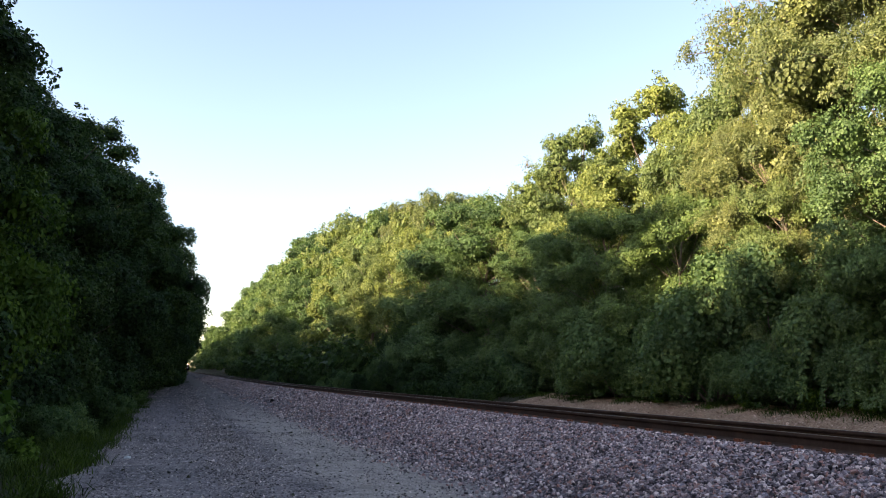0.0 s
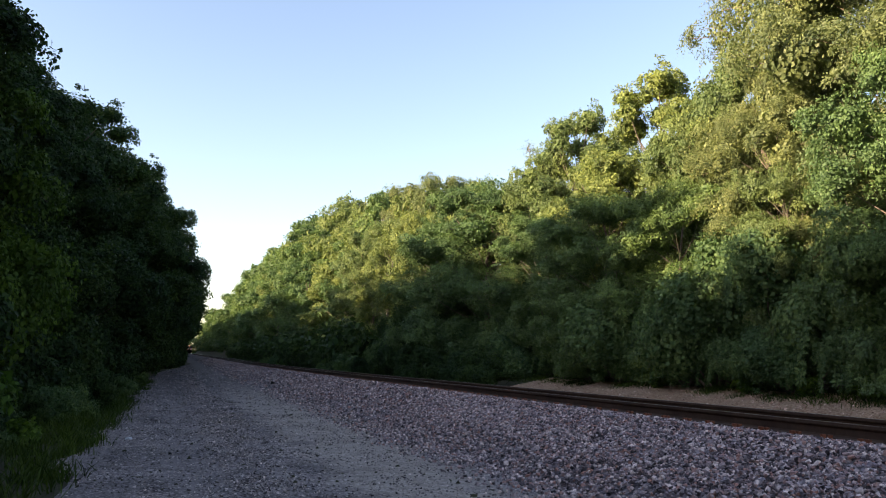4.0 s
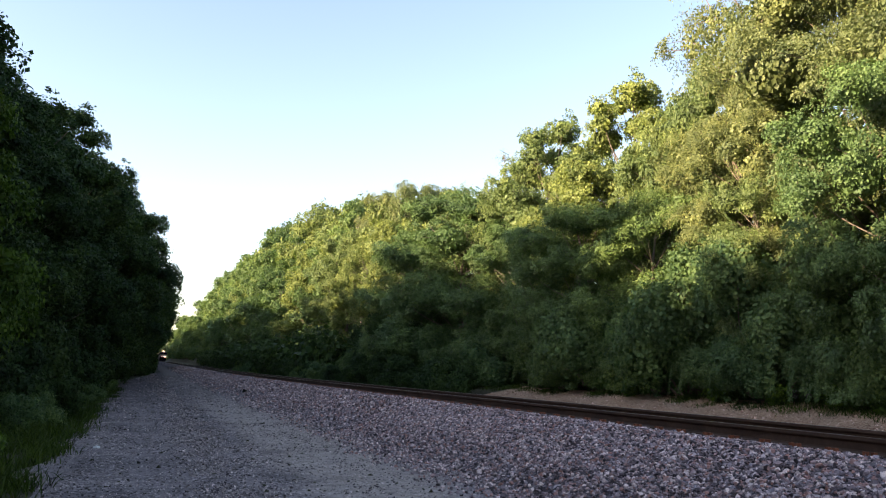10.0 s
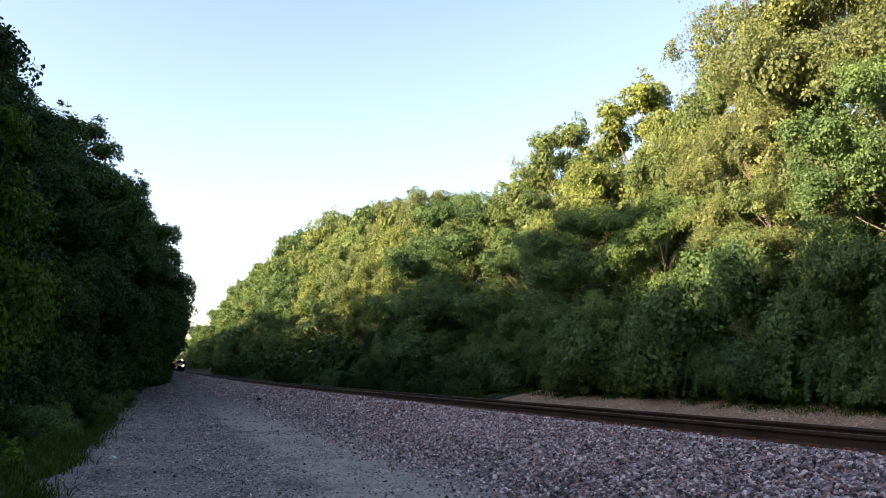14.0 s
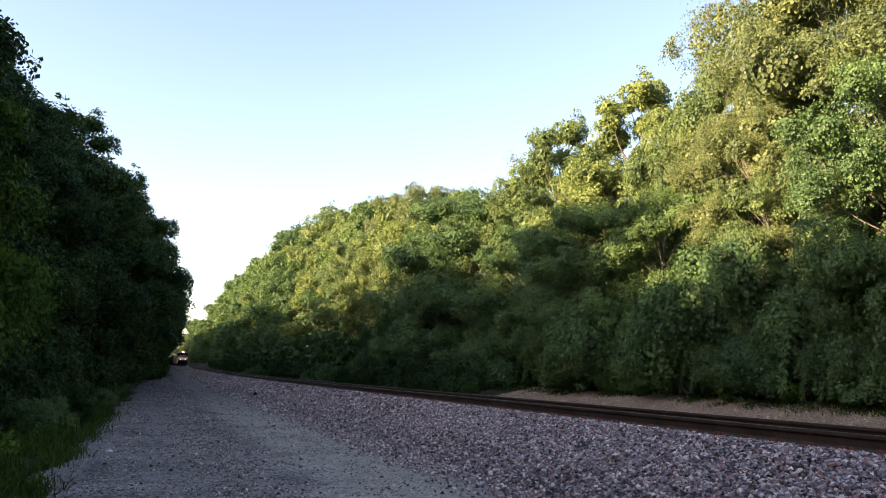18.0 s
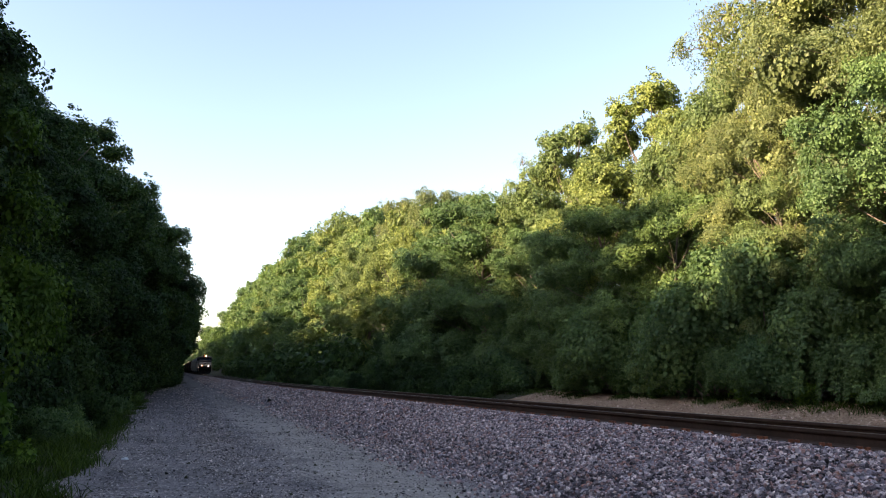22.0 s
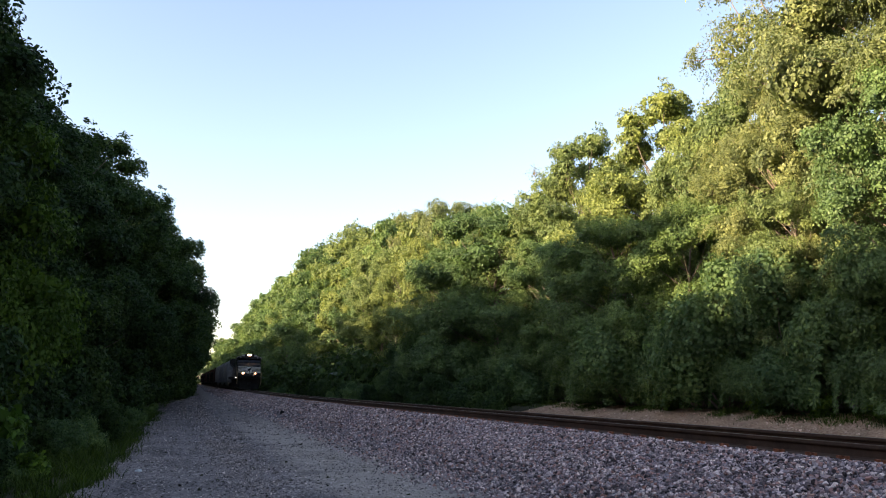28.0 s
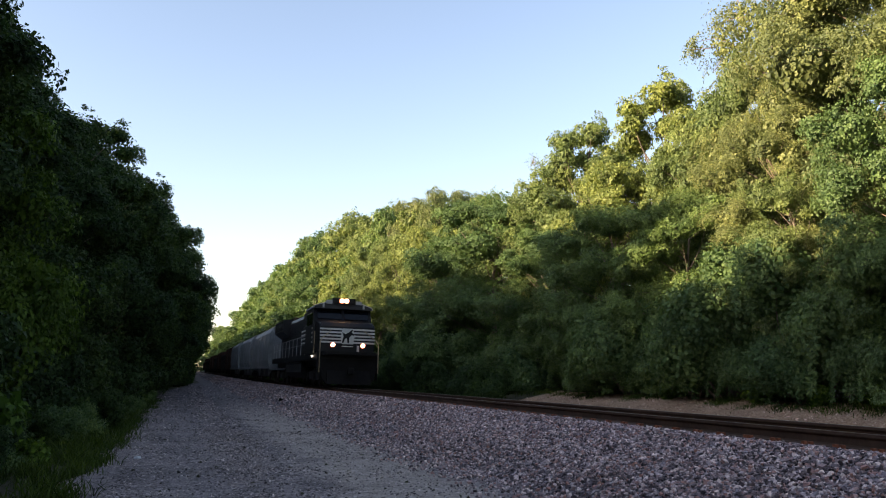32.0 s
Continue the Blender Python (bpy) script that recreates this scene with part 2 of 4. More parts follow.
def box(bm, x0, x1, y0, y1, z0, z1, bevel=0.0):
    m = Matrix.LocRotScale(((x0 + x1) / 2, (y0 + y1) / 2, (z0 + z1) / 2), None, (abs(x1 - x0), abs(y1 - y0), abs(z1 - z0)))
    made = bmesh.ops.create_cube(bm, size=1, matrix=m)
    if bevel:
        edges = list({e for v in made["verts"] for e in v.link_edges})
        bmesh.ops.bevel(bm, geom=edges, offset=bevel, segments=2, affect="EDGES", profile=0.7)


def rod(bm, a, b, r, sides=8, r2=None):
    a, b = Vector(a), Vector(b)
    m = Matrix.Translation((a + b) / 2) @ (b - a).to_track_quat("Z", "Y").to_matrix().to_4x4()
    bmesh.ops.create_cone(bm, cap_ends=True, segments=sides, radius1=r, radius2=r if r2 is None else r2, depth=(b - a).length, matrix=m)


def prism(bm, outline, axis, a, b):
    """A closed outline (list of pairs) pushed along an axis from a to b."""
    def at(p, k):
        return {"x": (k, p[0], p[1]), "y": (p[0], k, p[1]), "z": (p[0], p[1], k)}[axis]
    one, two = [bm.verts.new(at(p, a)) for p in outline], [bm.verts.new(at(p, b)) for p in outline]
    bm.faces.new(one)
    bm.faces.new(two[::-1])
    for i in range(len(outline)):
        j = (i + 1) % len(outline)
        bm.faces.new((one[j], one[i], two[i], two[j]))
    bmesh.ops.recalc_face_normals(bm, faces=bm.faces[:])


def fade(x, a, b):
    k = np.clip((np.asarray(x, float) - a) / (b - a), 0, 1)
    return k * k * (3 - 2 * k)


# ---- the lie of the land ----
def grade(s):
    """How much the line climbs towards the distance."""
    k = (np.asarray(s, float) - 60) / 12
    return 0.0062 * 12 * np.logaddexp(0, np.clip(k, -40, 60))


def rail_top(s):
    return 1.05 + grade(s)


def road_top(s):
    return grade(s) + 0.45 * fade(s, 60, 240)


def wave(x, y):
    return 0.5 * np.sin(x * 1.3 + 0.7 * np.sin(y * 0.9)) + 0.35 * np.sin(y * 2.1 + x * 0.8) + 0.2 * np.sin(3.7 * x - 2.9 * y)


def ground_top(x, y):
    x, y = np.asarray(x, float), np.asarray(y, float)
    road, rail = road_top(y), rail_top(y)
    z = road + 0.25 * fade(-x, 1.8, 6) + 0.015 * wave(x, y)
    z = z + (rail - 0.85 - road) * fade(x, 4.4, 6.8)
    z = z + 0.95 * fade(x, 10.2, 15.5) + 0.05 * wave(x, y * 0.7) * fade(x, 10.5, 13)
    hill = 0.10 + 0.75 * fade(y, 40, 125)
    z = z + hill * (np.clip(x, 15, 34) - 15)
    return z


# ---- the large structure ----
def sheet(name, xs, ys, top, mat, label="", lift=0.0):
    gx, gy = np.meshgrid(xs, ys)
    gz = top(gx, gy) + lift
    verts = np.stack([gx, gy, gz], -1).reshape(-1, 3)
    w = len(xs)
    i = (np.arange(len(ys) - 1)[:, None] * w + np.arange(w - 1)[None]).ravel()
    ob = soup(name, verts, np.stack([i, i + 1, i + w + 1, i + w], 1), mat, smooth=True)
    return tagged(ob, label, name.split("_")[0], kind="structure")


far_y = [-3000, -800, -200, -80, *np.arange(-40, 80, 1.0), *np.arange(80, 300, 5.0), *np.arange(300, 700, 20.0), 1000, 3000]
ground_x = [-3000, -500, -120, -50, *np.arange(-30, -8, 2.0), *np.arange(-8, 17, 0.4), *np.arange(17, 36, 1.0), 60, 150, 500, 3000]
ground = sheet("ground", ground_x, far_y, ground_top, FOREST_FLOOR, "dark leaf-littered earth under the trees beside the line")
dirt = sheet("dirt_bank", np.arange(9.6, 15.4, 0.25), [y for y in far_y if -60 < y < 31], ground_top, SOIL, "bare pale brown earth strip beyond the track", 0.02)


def road_surface(x, y):
    return ground_top(x, y) + 0.012 * wave(x * 2.2, y * 0.45) - 0.02 * np.exp(-((x - 0.2) / 0.35) ** 2) - 0.02 * np.exp(-((x - 2.0) / 0.35) ** 2) - 0.16 * fade(-x + 0.35 * wave(y * 1.1, x * 0.6 + y * 0.37) + 3.4 * fade(y, 60, 130), 1.05, 1.5)


road = sheet("gravel_road", np.arange(-1.9, 5.2, 0.15), [y for y in far_y if -60 < y < 420], road_surface, ROAD,
             "grey crushed-stone access road worn by wheels beside the track", 0.07)


def ballast_top(x, y):
    x = np.asarray(x, float)
    toe = road_top(y) - 0.06
    crest = rail_top(y) - 0.185 - 0.06 * fade(x, 6.8, 6.98)
    z = toe + (crest - toe) * np.clip((x - 4.4) / 2.1, 0, 1) ** 0.92
    z = z - np.clip(x - 9.6, 0, 2) * 0.34
    return z + 0.02 * wave(x * 3, np.asarray(y) * 2.3) * fade(x, 4.4, 5.2) * (1 - fade(x, 6.4, 6.9))


ballast = sheet("ballast", np.arange(4.4, 11.4, 0.1), [y for y in far_y if -60 < y < 700], ballast_top, BALLAST, "grey and purplish crushed-rock track bed")


# ---- leaves and trees ----
def unit(v):
    return v / np.maximum(np.linalg.norm(v, axis=-1, keepdims=True), 1e-9)


def leaf_cloud(centres, facing, per, radius, size, rng, droop=0.35, narrow=0.6, loose=0.6, flat=0.16):
    """Sprays of leaves: each centre carries a thin, drooping plate of leaves whose upper side looks along its facing direction.
    Arrays of vertices and four-cornered faces."""
    idx = np.repeat(np.arange(len(centres)), per)
    f = unit(facing)
    side = unit(np.cross(f, unit(rng.normal(size=f.shape))))
    ahead = np.cross(f, side)
    f, side, ahead = f[idx], side[idx], ahead[idx]
    r = (radius * rng.uniform(0.6, 1.35, len(centres)))[idx][:, None]
    n = len(idx)
    ang, rho = rng.uniform(0, 2 * np.pi, (n, 1)), np.sqrt(rng.random((n, 1))) * rng.uniform(0.75, 1.15, (n, 1))
    out = np.cos(ang) * side + np.sin(ang) * ahead * 0.75
    p = centres[idx] + out * r * rho + f * r * flat * rng.normal(size=(n, 1)) - np.array([0, 0, 1.0]) * droop * r * rho ** 2
    d = unit(out + rng.normal(size=(n, 3)) * 0.45 - np.array([0, 0, droop]))
    up = unit(f + 0.3 * out + rng.normal(size=(n, 3)) * loose)
    b = unit(np.cross(up, d))
    nrm = np.cross(d, b)
    length = (size * rng.uniform(0.6, 1.3, n))[:, None]
    wide = length * narrow * 0.5
    v = np.stack([p, p + d * length * 0.45 - b * wide, p + d * length - nrm * length * 0.14, p + d * length * 0.45 + b * wide], 1)
    return v.reshape(-1, 3), np.arange(n * 4).reshape(n, 4)


def tube(points, radii, sides, verts, faces):
    points = np.asarray(points, float)
    base = sum(len(v) for v in verts)
    ang = np.linspace(0, 2 * np.pi, sides, endpoint=False)
    rings = []
    for i, (p, r) in enumerate(zip(points, radii)):
        d = unit(points[min(i + 1, len(points) - 1)] - points[max(i - 1, 0)])
        a = unit(np.cross(d, [0.31, 0.95, 0.05]))
        b = np.cross(d, a)
        rings.append(p + r * (np.cos(ang)[:, None] * a + np.sin(ang)[:, None] * b))
    verts.append(np.concatenate(rings))
    for i in range(len(points) - 1):
        for k in range(sides):
            q = base + i * sides + k
            q2 = base + i * sides + (k + 1) % sides
            faces.append((q, q2, q2 + sides, q + sides))


def bent(a, b, sag, rng, n=5):
    a, b = np.asarray(a, float), np.asarray(b, float)
    k = np.linspace(0, 1, n)[:, None]
    side = rng.normal(size=3) * 0.06 * np.linalg.norm(b - a)
    return a + (b - a) * k + (np.array([0, 0, sag]) + side) * (4 * k * (1 - k))


def tree(name, seed, height, width, base, lobes, cover, per, leaf, leaf_mat, bark_mat, label, twig=0.45, top=0.55, gap=0.0, narrow=0.6, lean=0.0, core=1.0, twigs=3, lobe=0.17, droop=0.12, rise=0.35, flat=0.2, apart=0.72, coarse=1.3, clumps=7):
    """A tree at the origin: a trunk with limbs, and a crown of boughs of uneven size, set apart from one another, each one
    covered with leaf sprays that look up and outward, and filled with coarser leaves."""
    rng = np.random.default_rng(seed)
    thing = new(name)
    tagged(thing, label, "tree")
    verts, faces = [], []
    wob = rng.normal(size=(7, 2)) * 0.03 * height
    hs = np.linspace(0, 0.88, 7)
    axis = np.stack([wob[:, 0] * hs + lean * hs * height, wob[:, 1] * hs, hs * height], 1)
    r0 = 0.012 * height + 0.04
    tube(axis, r0 * (1.04 - hs) * np.where(hs < 0.05, 1.3, 1.0), 8 if twigs else 5, verts, faces)
    cents, face, inner, within_face, boughs = [], [], [], [], []
    for i in range(lobes * 14):
        h = 0.96 if i == 0 else base + (1 - base) * rng.random() ** 0.8
        span = math.sin(math.pi * min(1, max(0.04, (h - base) / (1 - base) * (1 - top * 0.55) + 0.18))) ** 0.7
        size = width * lobe * rng.uniform(0.55, 1.3) * (0.7 + 0.35 * span)
        ang = rng.uniform(0, 2 * math.pi)
        rad = max(0.0, width / 2 * span - size * 0.6) * (rng.uniform(0.8, 1.1) if rng.random() < 0.8 else rng.uniform(0.2, 0.7)) * (i > 0)
        c = np.array([np.interp(h, hs, axis[:, 0]) + rad * math.cos(ang), np.interp(h, hs, axis[:, 1]) + rad * math.sin(ang), min(h * height, height - size * 0.62)])
        if len(boughs) < lobes and all(np.linalg.norm(c - o) > apart * (size + z) for o, z in boughs):
            boughs.append((c, size))
        else:
            continue
        k = max(0.08, h - rng.uniform(0.12, 0.24))
        start = np.array([np.interp(k, hs, axis[:, 0]), np.interp(k, hs, axis[:, 1]), min(k, 0.86) * height])
        tube(bent(start, c, -0.02 * height, rng), np.linspace(r0 * 0.22, r0 * 0.05, 5), 6 if twigs else 3, verts, faces)
        skin = 9.5 * size * size
        lift = np.array([0.5 * math.cos(ang), 0.5 * math.sin(ang), 0.4])
        for j in range(clumps):
            out = unit(rng.normal(size=3) + lift)
            part_size = size * rng.uniform(0.28, 0.58)
            heart = c + out * size * rng.uniform(0.5, 0.92) * np.array([1.1, 1.1, 0.8])
            n = max(3, int(cover * 8.0 * part_size ** 2 / (per * 0.5 * narrow * leaf * leaf)))
            q = unit(rng.normal(size=(n, 3)) + 0.5 * out + 0.5 * lift)
            q = q[(noise_gap(q * 2.1 + i * 7.0 + j) > gap) & (q[:, 2] > -0.6)]
            reach = np.where(rng.random((len(q), 1)) < 0.12, rng.uniform(1.05, 1.55, (len(q), 1)), rng.uniform(0.7, 1.08, (len(q), 1)))
            pts = heart + q * part_size * reach * np.array([1.1, 1.1, 0.8])
            pts[:, 2] = np.maximum(pts[:, 2], 0.25)
            cents.append(pts)
            face.append(unit(q + np.array([0, 0, rise]) + rng.normal(size=q.shape) * 0.25))
            if j < twigs:
                tube(bent(c, heart + out * part_size * 0.7, 0, rng, 3), np.linspace(r0 * 0.1, r0 * 0.03, 3), 4, verts, faces)
        w = unit(rng.normal(size=(max(6, int(core * skin / (3 * 0.45 * (leaf * coarse) ** 2))), 3)))
        inner.append(c + w * size * rng.uniform(0.35, 0.64, (len(w), 1)) * np.array([1.1, 1.1, 0.8]))
        within_face.append(w)
    soup("trunk", np.concatenate(verts), np.array(faces), bark_mat, thing, True)
    v, f = leaf_cloud(np.concatenate(cents), np.concatenate(face), per, twig, leaf, rng, droop, narrow, flat=flat)
    v2, f2 = leaf_cloud(np.concatenate(inner), np.concatenate(within_face), 3, leaf * coarse * 0.7, leaf * coarse, rng, narrow=0.9, loose=0.4, flat=0.3)
    v, f = np.concatenate([v, v2]), np.concatenate([f, f2 + len(v)])
    v[:, 2] = np.maximum(v[:, 2], 0.03)
    soup("crown", v, f, leaf_mat, thing)
    return thing


def noise_gap(q):
    return 0.5 + 0.25 * (np.sin(q[:, 0] * 3.1 + 1.3 * np.sin(q[:, 1] * 2.3)) + np.sin(q[:, 2] * 2.7 + q[:, 0]))


def bush(name, seed, height, width, mounds, clusters, per, leaf, leaf_mat, label, twig=0.35, droop=0.5, trails=0, low=0.2):
    """A leafy shrub at the origin: stems and mounds of leaf sprays down to the ground, with hanging trails of leaves on some."""
    rng = np.random.default_rng(seed)
    thing = new(name)
    tagged(thing, label, "weed" if "weed" in name else "shrub")
    verts, faces, cents, face, inner, within_face = [], [], [], [], [], []
    for i in range(mounds):
        ang, rad = rng.uniform(0, 6.28), width * 0.36 * math.sqrt(rng.random())
        size = width * rng.uniform(0.14, 0.28)
        c = np.array([rad * math.cos(ang), rad * math.sin(ang), rng.uniform(low, 1.0) * (height - size * 0.8)])
        tube(bent((0.25 * c[0], 0.25 * c[1], 0), c, 0.1, rng, 4), (0.04, 0.03, 0.02, 0.01), 5, verts, faces)
        n = max(4, clusters // mounds)
        q = unit(rng.normal(size=(n, 3)) + np.array([0.4 * math.cos(ang), 0.4 * math.sin(ang), 0.3]))
        pts = c + q * size * rng.uniform(0.7, 1.15, (n, 1))
        pts[:, 2] = np.clip(pts[:, 2], 0.12, height)
        cents.append(pts)
        face.append(q)
        w = unit(rng.normal(size=(max(4, int((4.2 if leaf < 0.2 else 1.2) * size * size / (0.4 * (leaf * 1.5) ** 2))), 3)))
        inner.append(c + w * size * rng.uniform(0.45, 0.85, (len(w), 1)))
        within_face.append(w)
    for i in range(trails):
        host = cents[rng.integers(mounds)]
        top = host[rng.integers(len(host))]
        out = unit(np.array([top[0], top[1], 0.01]))
        drop = np.arange(0, rng.uniform(0.3, 0.9) * max(top[2], 0.5), 0.2)
        line = top + out * 0.25 * np.sqrt(drop)[:, None] - np.array([0, 0, 1.0]) * drop[:, None]
        cents.append(line)
        face.append(np.repeat(out[None], len(line), 0))
    radius = np.full(sum(len(c) for c in cents), twig)
    if trails:
        radius[-sum(len(c) for c in cents[mounds:]):] = twig * 0.3
    if "weed" not in name:
        soup("stem", np.concatenate(verts), np.array(faces), BARK, thing, True)
    v, f = leaf_cloud(np.concatenate(cents), unit(np.concatenate(face) + np.array([0, 0, 0.7])), per, radius, leaf, rng, droop)
    v2, f2 = leaf_cloud(np.concatenate(inner), np.concatenate(within_face), 3, leaf * 1.2, leaf * 1.5, rng, narrow=0.9, loose=0.5, flat=0.3)
    v, f = np.concatenate([v, v2]), np.concatenate([f, f2 + len(v)])
    v[:, 2] = np.maximum(v[:, 2], 0.02)
    soup("foliage", v, f, leaf_mat, thing)
    return thing


UNDERGROWTH = []


def plant(ob, x, y, turn, size=1.0, tall=None, group="", sink=0.05):
    """A copy of a tree or shrub, standing on the ground; the far undergrowth is gathered, to be joined."""
    if ob is KINDS["shrub_far"]:
        UNDERGROWTH.append((x, y, float(ground_top(x, y)) - sink, radians(turn), size))
        return None
    m = Matrix.LocRotScale((x, y, float(ground_top(x, y)) - sink), Euler((0, 0, radians(turn))), (size, size, size if tall is None else tall))
    return tagged(copy_thing(ob, m), group=group)


KINDS = {
    "maple": tree("maple_tree", 11, 12.0, 8.5, 0.1, 32, 0.75, 36, 0.115, LEAF_MAPLE, BARK, "broad leafy tree in green summer foliage", 0.26, gap=0.1, narrow=0.6),
    "maple_b": tree("maple_tree", 12, 12.0, 8.0, 0.1, 36, 0.75, 34, 0.115, LEAF_MAPLE, BARK, "broad leafy tree in yellow-green summer foliage", 0.25, gap=0.14, narrow=0.6, lobe=0.145),
    "maple_c": tree("maple_tree", 19, 12.0, 9.0, 0.05, 36, 0.7, 36, 0.105, LEAF_GREEN, BARK, "broad tree in deep green summer foliage", 0.3, gap=0.06, narrow=0.7, lobe=0.18),
    "locust": tree("locust_tree", 13, 17.0, 9.5, 0.16, 52, 0.6, 46, 0.095, LEAF_LOCUST, BARK_PALE, "tall feathery tree with pale limbs showing", 0.34, gap=0.05, core=0.9, narrow=0.5, coarse=1.8, droop=0.3, lobe=0.13, flat=0.1, apart=0.6),
    "locust_b": tree("locust_tree", 14, 15.0, 8.5, 0.18, 40, 0.6, 46, 0.095, LEAF_LOCUST, BARK_PALE, "tall open-crowned tree with pale limbs showing", 0.34, gap=0.08, core=0.9, narrow=0.5, coarse=1.8, droop=0.3, lobe=0.15, flat=0.1, apart=0.6),
    "feathery": tree("feathery_tree", 33, 17.0, 9.0, 0.3, 44, 0.34, 40, 0.1, LEAF_LOCUST, BARK_PALE, "tall thin-leaved grey-green tree with limbs showing through", 0.4, gap=0.1, core=0.3, narrow=0.5, droop=0.3, lobe=0.14, flat=0.1, apart=0.55),
    "clumpy": tree("maple_tree", 41, 13.0, 6.0, 0.42, 34, 0.9, 34, 0.1, LEAF_MAPLE, BARK, "sunlit yellow-green tree with separate clumps of leaves", 0.24, gap=0.08, core=1.2, narrow=0.8, lobe=0.15, apart=0.6, coarse=1.6),
    "dark": tree("dark_tree", 15, 13.0, 8.0, 0.03, 36, 0.75, 34, 0.12, LEAF_SHADED, BARK, "dense green tree on the shaded side of the road, leaves darkened for its shade", 0.3, core=0.9, coarse=1.3, narrow=0.7, twigs=0, apart=0.62),
    "dark_b": tree("dark_tree", 16, 13.0, 7.5, 0.03, 36, 0.75, 34, 0.12, LEAF_SHADED, BARK, "dense green tree on the shaded side of the road, leaves darkened for its shade", 0.3, gap=0.06, core=0.9, coarse=1.3, narrow=0.7, twigs=0, apart=0.62),
    "dark_far": tree("dark_tree", 26, 13.0, 8.5, 0.03, 30, 0.8, 8, 0.38, LEAF_SHADED, BARK, "dense green tree on the shaded side of the road, leaves darkened for its shade", 0.6, narrow=0.8, twigs=0, apart=0.6, coarse=1.6),
    "dark_over": tree("dark_tree", 36, 13.0, 9.0, 0.42, 24, 0.8, 12, 0.3, LEAF_SHADED, BARK, "green tree leaning over the road, leaves darkened for its shade", 0.6, narrow=0.8, twigs=0, apart=0.6, coarse=1.6),
    "far": tree("woodland_tree", 17, 14.0, 9.0, 0.05, 30, 0.8, 10, 0.3, LEAF_GREEN, BARK, "leafy woodland tree beside the line", 0.55, gap=0.05, narrow=0.9, twigs=0, coarse=1.6),
    "far_b": tree("woodland_tree", 18, 14.0, 8.0, 0.05, 30, 0.8, 10, 0.3, LEAF_MAPLE, BARK, "pale leafy woodland tree beside the line", 0.55, gap=0.05, narrow=0.9, twigs=0, coarse=1.6),
    "mid": tree("woodland_tree", 27, 14.0, 8.5, 0.05, 32, 0.8, 22, 0.19, LEAF_GREEN, BARK, "leafy woodland tree beside the line", 0.48, gap=0.05, narrow=0.85, twigs=2, coarse=1.8),
    "mid_b": tree("woodland_tree", 28, 14.0, 8.0, 0.05, 32, 0.8, 22, 0.19, LEAF_MAPLE, BARK, "pale leafy woodland tree with its trunk showing", 0.46, gap=0.08, narrow=0.85, twigs=2, coarse=1.8),
    "vine": bush("vine_thicket", 21, 4.5, 5.0, 16, 320, 34, 0.085, LEAF_VINE, "thicket hung with trailing vines", 0.3, 0.5, 30, 0.28),
    # dark thickets and shrubs: the shade below the trees is in their leaf colour
    "vine_b": bush("vine_thicket", 25, 4.8, 4.6, 15, 300, 34, 0.085, LEAF_SHADED, "thicket hung with trailing vines, leaves darkened for shade", 0.3, 0.5, 22, 0.25),
    "shrub": bush("leafy_shrub", 22, 2.8, 3.6, 12, 150, 24, 0.095, LEAF_SHADED, "leafy shrub at the edge of the trees, leaves darkened for shade", 0.34, 0.4),
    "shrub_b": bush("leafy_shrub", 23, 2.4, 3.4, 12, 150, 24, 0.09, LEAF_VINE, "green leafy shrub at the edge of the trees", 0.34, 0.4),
    "shrub_far": bush("leafy_shrub", 37, 2.8, 3.8, 9, 60, 10, 0.25, LEAF_SHADED, "leafy shrub at the edge of the trees, leaves darkened for shade", 0.4, 0.4),
    "sparse": tree("sparse_tree", 30, 15.0, 4.5, 0.55, 16, 0.12, 10, 0.11, LEAF_LOCUST, BARK_PALE, "thin half-bare tree with grey twigs", 0.4, gap=0.3, core=0.02, twigs=8),
    "weed": bush("roadside_weed", 29, 1.3, 1.5, 9, 60, 14, 0.14, LEAF_WEED, "bright green broad-leaved weed at the wood's edge", 0.2, 0.4),
    "bright": tree("bright_green_tree", 24, 5.6, 4.8, 0.03, 30, 0.9, 30, 0.1, LEAF_BRIGHT, BARK, "small bright green tree at the road's edge", 0.36, narrow=0.6, droop=0.5),
}


